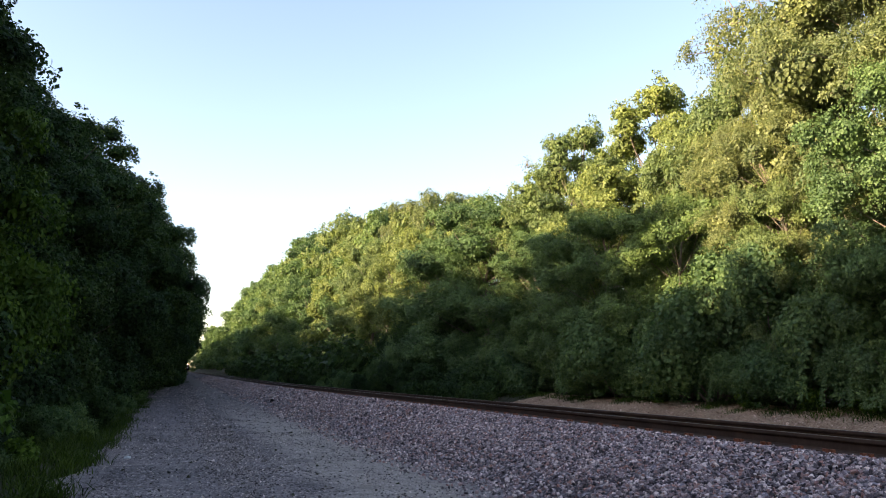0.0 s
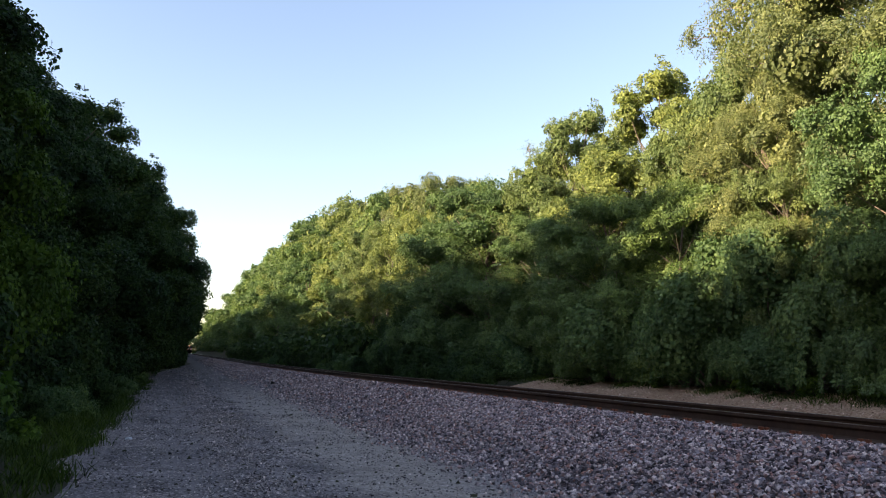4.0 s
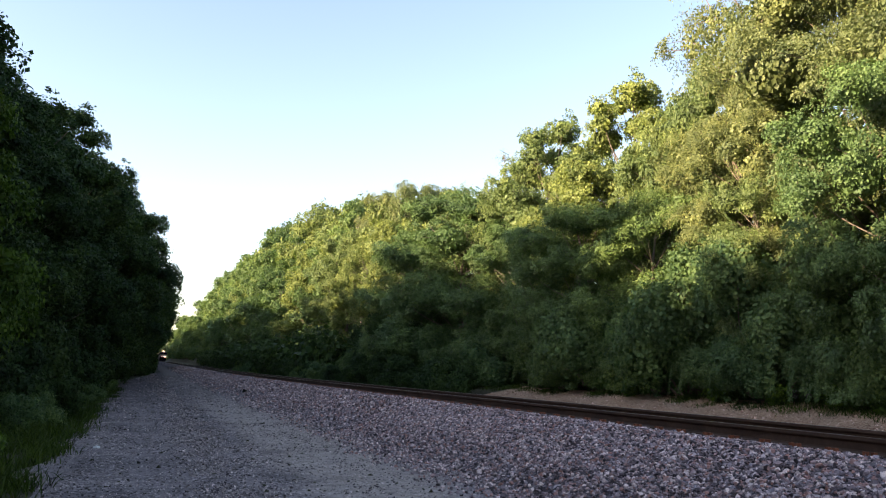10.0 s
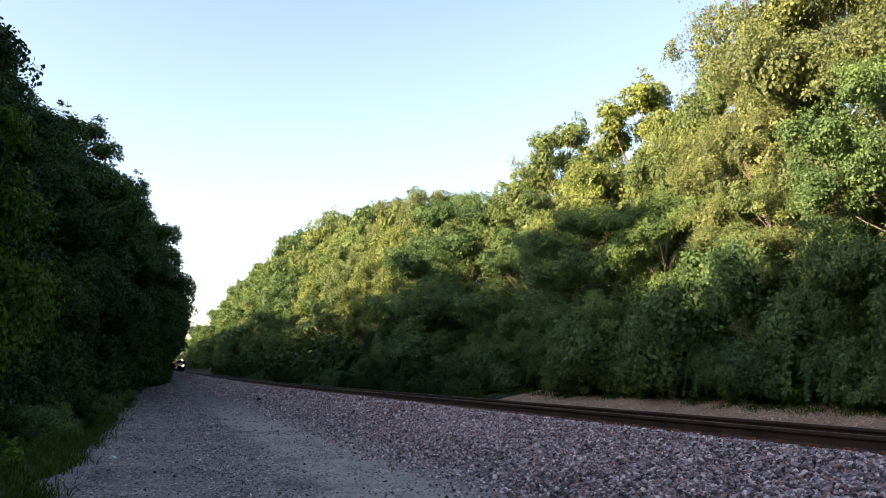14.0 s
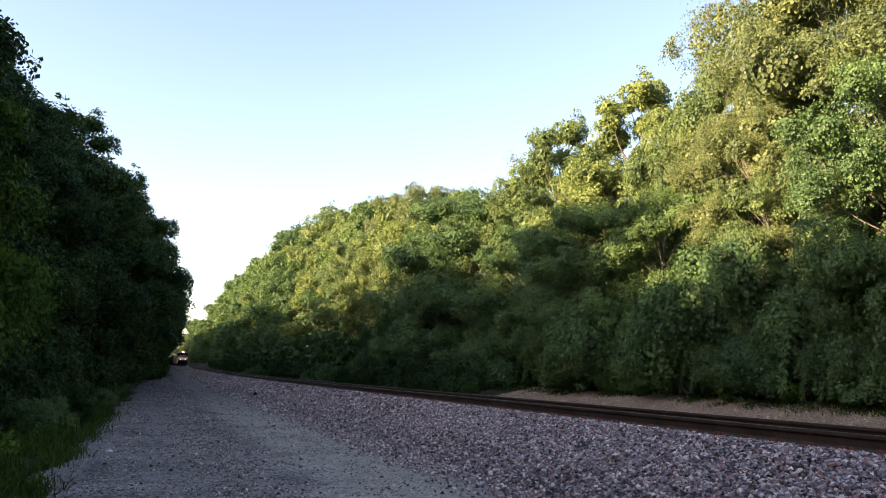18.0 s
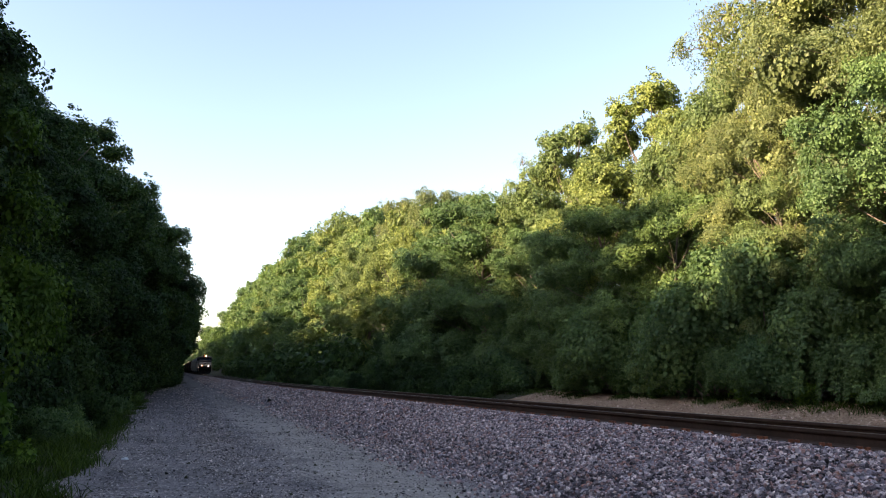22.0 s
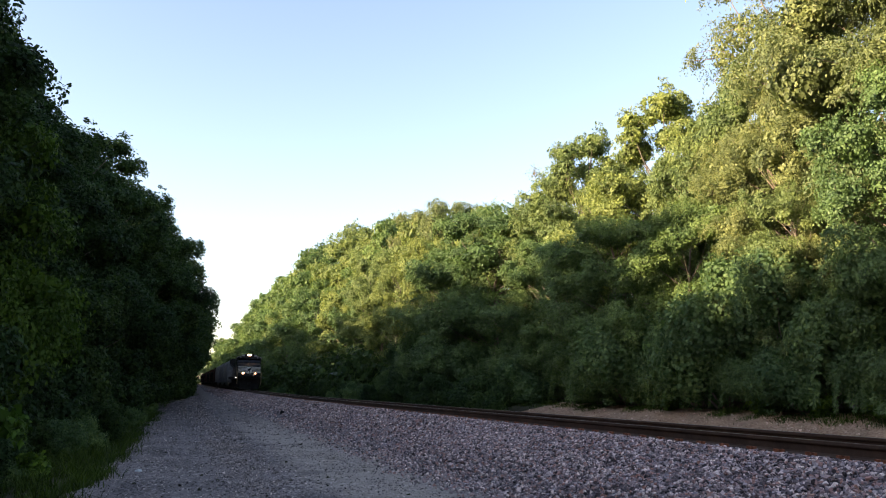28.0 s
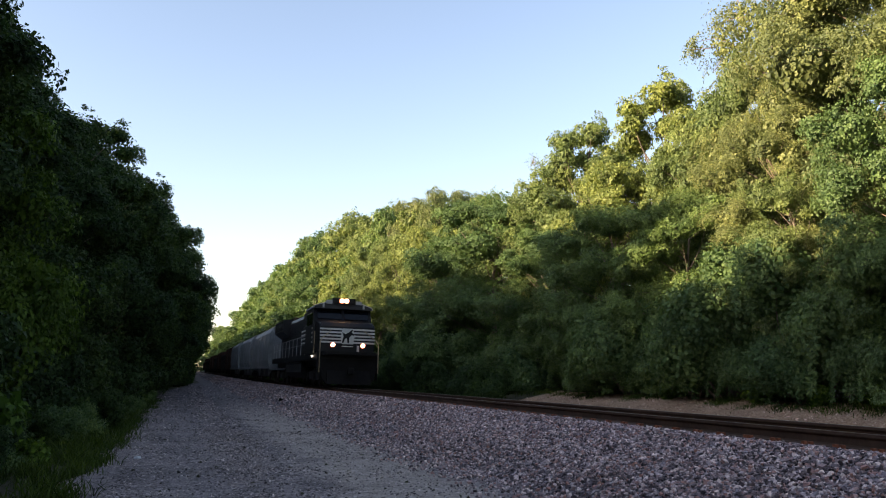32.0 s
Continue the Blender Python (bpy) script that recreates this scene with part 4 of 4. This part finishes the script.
HOPPER_GREY = plain_material("hopper_grey", (0.2, 0.215, 0.218), 0.6, 0, 0.35, 0.8)
BOXCAR_BROWN = plain_material("boxcar_brown", (0.055, 0.026, 0.019), 0.75, 0, 0.35, 0.9)
GONDOLA_DARK = plain_material("gondola_dark", (0.025, 0.022, 0.021), 0.8, 0, 0.4, 0.9)
WHEEL_STEEL = plain_material("wheel_steel", (0.12, 0.10, 0.09), 0.55, 0.7, 0.3, 4)
GLASS, gnodes, glinks, gbsdf = material("cab_glass")
gbsdf.inputs["Base Color"].default_value, gbsdf.inputs["Roughness"].default_value = (0.004, 0.005, 0.007, 1), 0.05
gbsdf.inputs["Specular IOR Level"].default_value = 0.25
# orange glow of the rings that imitate the glare round the lamps
HALO = glow_material("reflector_glow", (1.0, 0.2, 0.06), 1.1)
HEADLIGHT = glow_material("headlight_glow", (1.0, 0.66, 0.36), 60.0)
DITCHLIGHT = glow_material("ditch_light_glow", (1.0, 0.74, 0.48), 35.0)
MARKER = glow_material("marker_glow", (1.0, 0.9, 0.75), 4.0)


def wheelset(parent, y, r):
    bm = bmesh.new()
    for x in (-0.755, 0.755):
        rod(bm, (x - 0.065, y, r), (x + 0.065, y, r), r, 24)
        inner = x - math.copysign(0.075, x)
        rod(bm, (inner - 0.012, y, r), (inner + 0.012, y, r), r + 0.025, 24)
    rod(bm, (-0.75, y, r), (0.75, y, r), 0.085, 10)
    return part("wheelset", bm, WHEEL_STEEL, parent)


def truck(thing, y, axles, r, half):
    bm = bmesh.new()
    for x in (-1.02, 1.02):
        prism(bm, [(y - half, 0.42), (y - half * 0.8, 0.36), (y + half * 0.8, 0.36), (y + half, 0.42), (y + half, 0.7), (y + half * 0.3, 0.88), (y - half * 0.3, 0.88), (y - half, 0.7)],
              "x", x - 0.09, x + 0.09)
        for a in axles:
            box(bm, x - 0.17, x + 0.17, y + a - 0.17, y + a + 0.17, 0.34, 0.72, 0.02)
    box(bm, -1.0, 1.0, y - 0.25, y + 0.25, 0.5, 0.92)
    frame_ob = part("truck", bm, GRIME, thing, "grimy steel truck frame")
    for a in axles:
        wheelset(frame_ob, y + a, r)


def coupler(thing, y, sign):
    bm = bmesh.new()
    box(bm, -0.09, 0.09, min(y, y + sign * 0.75), max(y, y + sign * 0.75), 0.74, 0.96, 0.02)
    box(bm, -0.17, 0.17, min(y, y + sign * 0.24), max(y, y + sign * 0.24), 0.68, 1.0, 0.04)
    part("coupler", bm, GRIME, thing)


def bar_rows(bm, x0, x1, zs, h, y0, y1):
    for z in zs:
        box(bm, x0, x1, y0, y1, z, z + h)


def locomotive():
    loco = new("diesel_locomotive")
    tagged(loco, "black diesel freight locomotive with white nose stripes and lit headlights", "locomotive")
    bm = bmesh.new()
    box(bm, -1.5, 1.5, 0.75, 22.6, 1.42, 1.76, 0.02)
    box(bm, -1.1, 1.1, 0.9, 22.4, 1.1, 1.45)
    part("underframe", bm, BLACK, loco)
    bm = bmesh.new()
    prism(bm, [(-1.46, 1.42), (1.46, 1.42), (1.44, 0.95), (1.34, 0.45), (1.12, 0.16), (-1.12, 0.16), (-1.34, 0.45), (-1.44, 0.95)], "y", 0.5, 0.9)
    prism(bm, [(0.5, 0.18), (0.2, 0.17), (0.34, 0.5), (0.5, 0.85)], "x", -1.12, 1.12)
    part("snow_plow", bm, PLOW, loco, "dark grimy steel plow blade")
    bm = bmesh.new()
    prism(bm, [(-1.42, 0.75), (-1.3, 0.2), (1.3, 0.2), (1.42, 0.75)], "z", 1.6, 1.8)
    box(bm, -1.2, 1.2, 0.12, 0.7, 1.66, 1.74)
    part("anticlimber", bm, GRIME, loco)
    coupler(loco, -0.1, 1)
    coupler(loco, 23.2, -1)
    # nose: full width, face slightly raked, roof falling forward
    bm = bmesh.new()
    prism(bm, [(1.12, 1.76), (1.2, 3.12), (1.42, 3.34), (2.75, 3.58), (2.75, 1.76)], "x", -1.46, 1.46)
    bmesh.ops.bevel(bm, geom=[e for e in bm.edges if abs(e.verts[0].co.x - e.verts[1].co.x) < 0.01], offset=0.09, segments=3, affect="EDGES")
    nose = part("nose", bm, BLACK, loco)
    for side in (-1, 1):
        bm = bmesh.new()
        for z in (2.26, 2.43, 2.60, 2.77, 2.94):
            y = 1.12 + (z - 1.76) * 0.059
            a, c = sorted((side * 0.3, side * 1.44))
            prism(bm, [(a, y - 0.018 + 0.0), (c, y - 0.018), (c, y + 0.05), (a, y + 0.05)], "z", z, z + 0.088)
        part("stripe", bm, WHITE, nose, "white painted stripes")
    bm = bmesh.new()
    prism(bm, [(-0.3, 2.22), (0.3, 2.22), (0.36, 2.6), (0.28, 3.03), (-0.28, 3.03), (-0.36, 2.6)], "y", 1.112, 1.2)
    panel = part("nose_panel", bm, WHITE, nose, "white painted centre panel")
    bm = bmesh.new()
    prism(bm, [(-0.3, 2.3), (-0.22, 2.27), (-0.14, 2.5), (-0.04, 2.52), (0.0, 2.27), (0.08, 2.27), (0.08, 2.56), (0.2, 2.7), (0.3, 2.66), (0.32, 2.74), (0.2, 2.82), (0.27, 2.96), (0.2, 2.98), (0.06, 2.84), (-0.12, 2.74), (-0.3, 2.82), (-0.22, 2.62)],
          "y", 1.1, 1.13)
    part("emblem", bm, BLACK, panel, "plain black emblem shape")
    bm = bmesh.new()
    box(bm, 0.5, 0.62, 1.08, 1.13, 1.85, 2.15)
    box(bm, -0.3, 0.3, 1.09, 1.13, 2.08, 2.13)
    part("number_bar", bm, WHITE, nose)
    bm = bmesh.new()
    prism(bm, [(2.6, 1.76), (2.6, 3.5), (2.95, 4.2), (5.5, 4.2), (5.5, 1.76)], "x", -1.56, 1.56)
    cab = part("cab", bm, BLACK, loco)
    bm = bmesh.new()
    prism(bm, [(-1.62, 4.17), (-1.56, 4.3), (-0.95, 4.5), (0.95, 4.5), (1.56, 4.3), (1.62, 4.17)], "y", 2.62, 5.62)
    part("cab_roof", bm, ROOF_DARK, cab, "dark grey cab roof")
    bm = bmesh.new()
    for a, c, d, e in ((-1.62, 4.17, -1.56, 4.3), (-1.56, 4.3, -0.95, 4.5), (-0.95, 4.5, 0.95, 4.5), (0.95, 4.5, 1.56, 4.3), (1.56, 4.3, 1.62, 4.17)):
        rod(bm, (a, 2.62, c), (d, 2.62, e), 0.025, 6)
    part("roof_edge", bm, ROOF_GREY, cab, "pale grey roof edge")
    for x in (-1.1, 1.1):
        bm = bmesh.new()
        box(bm, x - 0.05, x + 0.05, 2.58, 2.64, 4.2, 4.42)
        part("sun_bracket", bm, ROOF_GREY, cab)
    for a, c in ((-1.38, -0.08), (0.08, 1.38)):
        bm = bmesh.new()
        prism(bm, [(2.62, 3.6), (2.6, 3.62), (2.86, 4.1), (2.9, 4.1)], "x", a, c)
        part("windshield", bm, GLASS, cab, "dark windshield pane")
    for side in (-1, 1):
        for y0, y1 in ((3.2, 4.1), (4.25, 5.1)):
            bm = bmesh.new()
            box(bm, side * 1.55, side * 1.575, y0, y1, 3.3, 3.95, 0.008)
            part("side_window", bm, GLASS, cab, "dark side window")
        bm = bmesh.new()
        bar_rows(bm, side * 1.55, side * 1.572, (2.3, 2.55, 2.8, 3.05), 0.1, 2.9, 3.3)
        part("side_stripe", bm, WHITE, cab)
    bm = bmesh.new()
    box(bm, -0.62, 0.62, 2.5, 3.0, 4.44, 4.74, 0.05)
    light_box = part("headlight_box", bm, BLACK, cab)
    for x in (-0.13, 0.13):
        bm = bmesh.new()
        rod(bm, (x, 2.45, 4.6), (x, 2.53, 4.6), 0.065, 16)
        part("headlight", bm, HEADLIGHT, light_box, "lit headlight")
        bm = bmesh.new()
        rod(bm, (x, 2.475, 4.6), (x, 2.53, 4.6), 0.14, 16)
        part("reflector", bm, HALO, light_box, "orange glowing ring added for the lamp's halo")
    for a, c in ((-0.98, -0.64), (0.64, 0.98)):
        bm = bmesh.new()
        box(bm, a, c, 2.55, 2.7, 4.42, 4.62, 0.02)
        part("number_board", bm, ROOF_GREY, cab)
    for x in (-0.79, 0.79):
        bm = bmesh.new()
        rod(bm, (x, 0.98, 2.16), (x, 1.12, 2.16), 0.12, 14)
        house = part("ditch_light", bm, BLACK, loco)
        bm = bmesh.new()
        rod(bm, (x, 0.95, 2.16), (x, 0.985, 2.16), 0.06, 14)
        part("lens", bm, DITCHLIGHT, house, "lit ditch light lens")
        bm = bmesh.new()
        rod(bm, (x, 0.965, 2.16), (x, 0.985, 2.16), 0.13, 14)
        part("reflector", bm, HALO, house, "orange glowing ring added for the lamp's halo")
    # long hood
    bm = bmesh.new()
    prism(bm, [(-0.98, 1.76), (-0.98, 4.1), (-0.75, 4.4), (0.75, 4.4), (0.98, 4.1), (0.98, 1.76)], "y", 5.5, 21.7)
    hood = part("hood", bm, BLACK, loco)
    for side in (-1, 1):
        for i in range(14):
            bm = bmesh.new()
            box(bm, side * 0.97, side * 1.0, 6.0 + i * 0.8, 6.7 + i * 0.8, 1.95, 3.5, 0.01)
            part("hood_door", bm, BLACK, hood)
        bm = bmesh.new()
        bar_rows(bm, side * 0.985, side * 1.006, (2.5, 2.75, 3.0, 3.25), 0.1, 8.2, 11.0)
        part("hood_stripe", bm, WHITE, hood)
        bm = bmesh.new()
        prism(bm, [(side * 0.98, 3.25), (side * 1.5, 3.6), (side * 1.5, 4.42), (side * 0.9, 4.5)], "y", 16.9, 21.9)
        wing = part("radiator", bm, BLACK, hood)
        bm = bmesh.new()
        for i in range(12):
            box(bm, side * 1.49, side * 1.515, 17.15 + i * 0.39, 17.4 + i * 0.39, 3.7, 4.34)
        part("radiator_grille", bm, GRIME, wing)
        bm = bmesh.new()
        box(bm, side * 0.95, side * 1.2, 6.2, 9.0, 3.5, 4.3, 0.04)
        part("blower_duct", bm, BLACK, hood)
    for y in (17.9, 19.5, 21.0):
        bm = bmesh.new()
        rod(bm, (0, y, 4.38), (0, y, 4.68), 0.66, 24)
        part("fan", bm, GRIME, hood)
    bm = bmesh.new()
    box(bm, -0.35, 0.35, 11.5, 12.8, 4.38, 4.66, 0.05)
    part("exhaust_stack", bm, GRIME, hood)
    bm = bmesh.new()
    prism(bm, [(-1.4, 0.75), (-1.05, 0.42), (1.05, 0.42), (1.4, 0.75), (1.4, 1.3), (-1.4, 1.3)], "y", 7.6, 14.6)
    part("fuel_tank", bm, GRIME, loco)
    for side in (-1, 1):
        bm = bmesh.new()
        rod(bm, (side * 1.32, 8, 1.36), (side * 1.32, 14, 1.36), 0.14, 12)
        part("air_tank", bm, GRIME, loco)
        bm = bmesh.new()
        rod(bm, (side * 1.5, 5.7, 2.78), (side * 1.5, 22.4, 2.78), 0.022)
        rod(bm, (side * 1.5, 5.7, 2.3), (side * 1.5, 22.4, 2.3), 0.012, 6)
        for i in range(10):
            rod(bm, (side * 1.5, 5.7 + i * 1.777, 1.7), (side * 1.5, 5.7 + i * 1.777, 2.8), 0.02, 6)
        part("handrail", bm, ROOF_GREY, loco)
        bm = bmesh.new()
        rod(bm, (side * 1.52, 0.5, 0.75), (side * 1.52, 0.55, 2.2), 0.028)
        rod(bm, (side * 1.52, 0.55, 2.2), (side * 1.42, 0.8, 2.45), 0.028)
        rod(bm, (side * 1.42, 0.8, 2.45), (side * 0.9, 1.08, 2.9), 0.024)
        part("front_handrail", bm, RAILING, loco, "worn tan grab rail")
        bm = bmesh.new()
        rod(bm, (side * 1.55, 2.3, 1.76), (side * 1.55, 2.3, 2.9), 0.025)
        part("grab_iron", bm, RAILING, loco)
        bm = bmesh.new()
        for k in range(4):
            box(bm, side * 1.1, side * 1.55, 0.75, 1.05, 0.42 + k * 0.32, 0.46 + k * 0.32)
        box(bm, side * 1.53, side * 1.56, 0.7, 1.1, 0.4, 1.76)
        part("step_ladder", bm, GRIME, loco)
    bm = bmesh.new()
    rod(bm, (-1.5, 2.9, 1.6), (-1.57, 2.9, 1.6), 0.05, 10)
    part("step_light", bm, MARKER, loco, "small lit step lamp")
    truck(loco, 4.4, (-2.0, 0, 2.0), 0.51, 2.9)
    truck(loco, 18.5, (-2.0, 0, 2.0), 0.51, 2.9)
    return loco


def covered_hopper():
    car = new("covered_hopper_car")
    tagged(car, "grey covered hopper car with rounded sides and a roof walk", "freight car", "grey hopper cars")
    bm = bmesh.new()
    side = [(-1.52, 1.2), (-1.62, 1.7), (-1.64, 2.8), (-1.56, 3.9), (-1.3, 4.32), (-0.7, 4.5), (0.7, 4.5), (1.3, 4.32), (1.56, 3.9), (1.64, 2.8), (1.62, 1.7), (1.52, 1.2)]
    prism(bm, side, "y", 1.35, 16.65)
    body = part("body", bm, HOPPER_GREY, car)
    for y in (1.35, 16.65):
        bm = bmesh.new()
        prism(bm, [(a * 1.015, 2.9 + (z - 2.9) * 1.012) for a, z in side], "y", y - 0.06, y + 0.06)
        part("end_rim", bm, HOPPER_GREY, body)
    for y in (5.2, 9.0, 12.8):
        for s in (-1, 1):
            bm = bmesh.new()
            prism(bm, [(s * 1.53, 1.2), (s * 1.64, 1.7), (s * 1.665, 2.8), (s * 1.58, 3.9), (s * 1.5, 3.9), (s * 1.5, 1.2)], "y", y - 0.05, y + 0.05)
            part("side_post", bm, HOPPER_GREY, body)
    bm = bmesh.new()
    for s in (-1, 1):
        box(bm, s * 1.46, s * 1.6, 0.4, 17.6, 1.05, 1.25)
    box(bm, -0.3, 0.3, 0.3, 17.7, 0.85, 1.2)
    for y in (0.45, 17.55):
        box(bm, -1.55, 1.55, y - 0.1, y + 0.1, 0.95, 1.3)
    part("sill", bm, HOPPER_GREY, car)
    for y0, y1, d in ((1.35, 0.5, 1), (16.65, 17.5, -1)):
        bm = bmesh.new()
        prism(bm, [(y0, 1.3), (y0 + d * 1.6, 1.3), (y0, 3.0)], "x", -0.12, 0.12)
        for x in (-1.4, 1.4):
            rod(bm, (x, y1, 1.2), (x, y1, 3.9), 0.025, 6)
            rod(bm, (x, y1, 3.9), (x, y0, 4.3), 0.025, 6)
        for k in range(7):
            rod(bm, (-1.4, y1, 1.4 + k * 0.38), (-0.9, y1, 1.4 + k * 0.38), 0.018, 6)
            rod(bm, (0.9, y1, 1.4 + k * 0.38), (1.4, y1, 1.4 + k * 0.38), 0.018, 6)
        for x in (-0.9, 0.9):
            rod(bm, (x, y1, 1.2), (x, y1, 3.9), 0.02, 6)
        part("end_ladder", bm, HOPPER_GREY, car)
    for y in (4.6, 9.0, 13.4):
        bm = bmesh.new()
        prism(bm, [(y - 2.0, 1.25), (y + 2.0, 1.25), (y + 0.45, 0.42), (y - 0.45, 0.42)], "x", -1.15, 1.15)
        part("hopper_bay", bm, HOPPER_GREY, car)
    bm = bmesh.new()
    for x in (-0.62, 0.62):
        box(bm, x - 0.22, x + 0.22, 0.8, 17.2, 4.6, 4.64)
    for i in range(9):
        box(bm, -0.84, 0.84, 1.6 + i * 1.85, 1.66 + i * 1.85, 4.46, 4.6)
    part("roof_walk", bm, ROOF_GREY, car)
    for i in range(6):
        bm = bmesh.new()
        box(bm, -0.3, 0.3, 2.2 + i * 2.4, 3.7 + i * 2.4, 4.48, 4.62, 0.03)
        part("hatch", bm, HOPPER_GREY, car)
    truck(car, 2.6, (-0.88, 0.88), 0.46, 1.25)
    truck(car, 15.4, (-0.88, 0.88), 0.46, 1.25)
    coupler(car, 0.0, 1)
    coupler(car, 18.0, -1)
    return car


def boxcar():
    car = new("boxcar")
    tagged(car, "weathered brown steel boxcar with ribbed sides", "freight car", "brown boxcars")
    bm = bmesh.new()
    prism(bm, [(-1.5, 1.1), (-1.5, 4.2), (0, 4.45), (1.5, 4.2), (1.5, 1.1)], "y", 0.5, 15.9)
    body = part("body", bm, BOXCAR_BROWN, car)
    for s in (-1, 1):
        for i in range(13):
            y = 0.9 + i * 1.2
            if 6.4 < y < 10:
                continue
            bm = bmesh.new()
            box(bm, s * 1.5, s * 1.56, y - 0.06, y + 0.06, 1.15, 4.15)
            part("rib", bm, BOXCAR_BROWN, body)
        bm = bmesh.new()
        box(bm, s * 1.5, s * 1.59, 6.8, 9.6, 1.2, 4.1, 0.02)
        part("sliding_door", bm, BOXCAR_BROWN, body)
    bm = bmesh.new()
    box(bm, -1.45, 1.45, 0.4, 16.0, 0.9, 1.12)
    part("sill", bm, GRIME, car)
    truck(car, 2.3, (-0.88, 0.88), 0.46, 1.25)
    truck(car, 14.1, (-0.88, 0.88), 0.46, 1.25)
    coupler(car, 0.0, 1)
    coupler(car, 16.4, -1)
    return car


def gondola():
    car = new("gondola_car")
    tagged(car, "dark high-sided gondola car with outside posts", "freight car", "dark gondola cars")
    bm = bmesh.new()
    for s in (-1, 1):
        box(bm, s * 1.4, s * 1.5, 0.5, 15.9, 1.0, 3.4)
    for y in (0.5, 15.8):
        box(bm, -1.4, 1.4, y, y + 0.1, 1.0, 3.4)
    box(bm, -1.4, 1.4, 0.5, 15.9, 0.9, 1.1)
    body = part("body", bm, GONDOLA_DARK, car)
    for s in (-1, 1):
        for i in range(12):
            bm = bmesh.new()
            box(bm, s * 1.5, s * 1.58, 0.7 + i * 1.33, 0.84 + i * 1.33, 1.0, 3.35)
            part("side_post", bm, GONDOLA_DARK, body)
        bm = bmesh.new()
        box(bm, s * 1.38, s * 1.6, 0.45, 15.95, 3.38, 3.5)
        part("top_chord", bm, GONDOLA_DARK, body)
    truck(car, 2.3, (-0.88, 0.88), 0.46, 1.25)
    truck(car, 14.1, (-0.88, 0.88), 0.46, 1.25)
    coupler(car, 0.0, 1)
    coupler(car, 16.4, -1)
    return car


def make_train():
    """The vehicles with the distance of each one's front end behind the train's front, and its length."""
    hop, bxc, gon = covered_hopper(), boxcar(), gondola()
    rank = [(locomotive(), 23.2), (hop, 18.1), (copy_thing(hop, Matrix()), 18.1), (copy_thing(hop, Matrix()), 18.1), (bxc, 16.5), (gon, 16.5)]
    for i in range(8):
        rank.append((copy_thing(bxc if i in (0, 2, 3, 6) else gon, Matrix()), 16.5))
    out, at = [], 0.0
    for ob, length in rank:
        out.append((ob, at, length))
        at += length
    return out


TRAIN = make_train()


def train_front(t):
    return 38.6 + 16.4 * (32.0 - t)


def motions():
    for ob, behind, length in TRAIN:
        rows = []
        for t in [0, 0.5, *range(1, 32), 31.5, 32]:
            a = train_front(t) + behind
            za, zb = float(rail_top(a)), float(rail_top(a + length))
            rows.append((t, pose(TRACK_X, a, za, math.degrees(math.atan2(zb - za, length)), 0, 0)))
        walk(ob, rows)


motions()
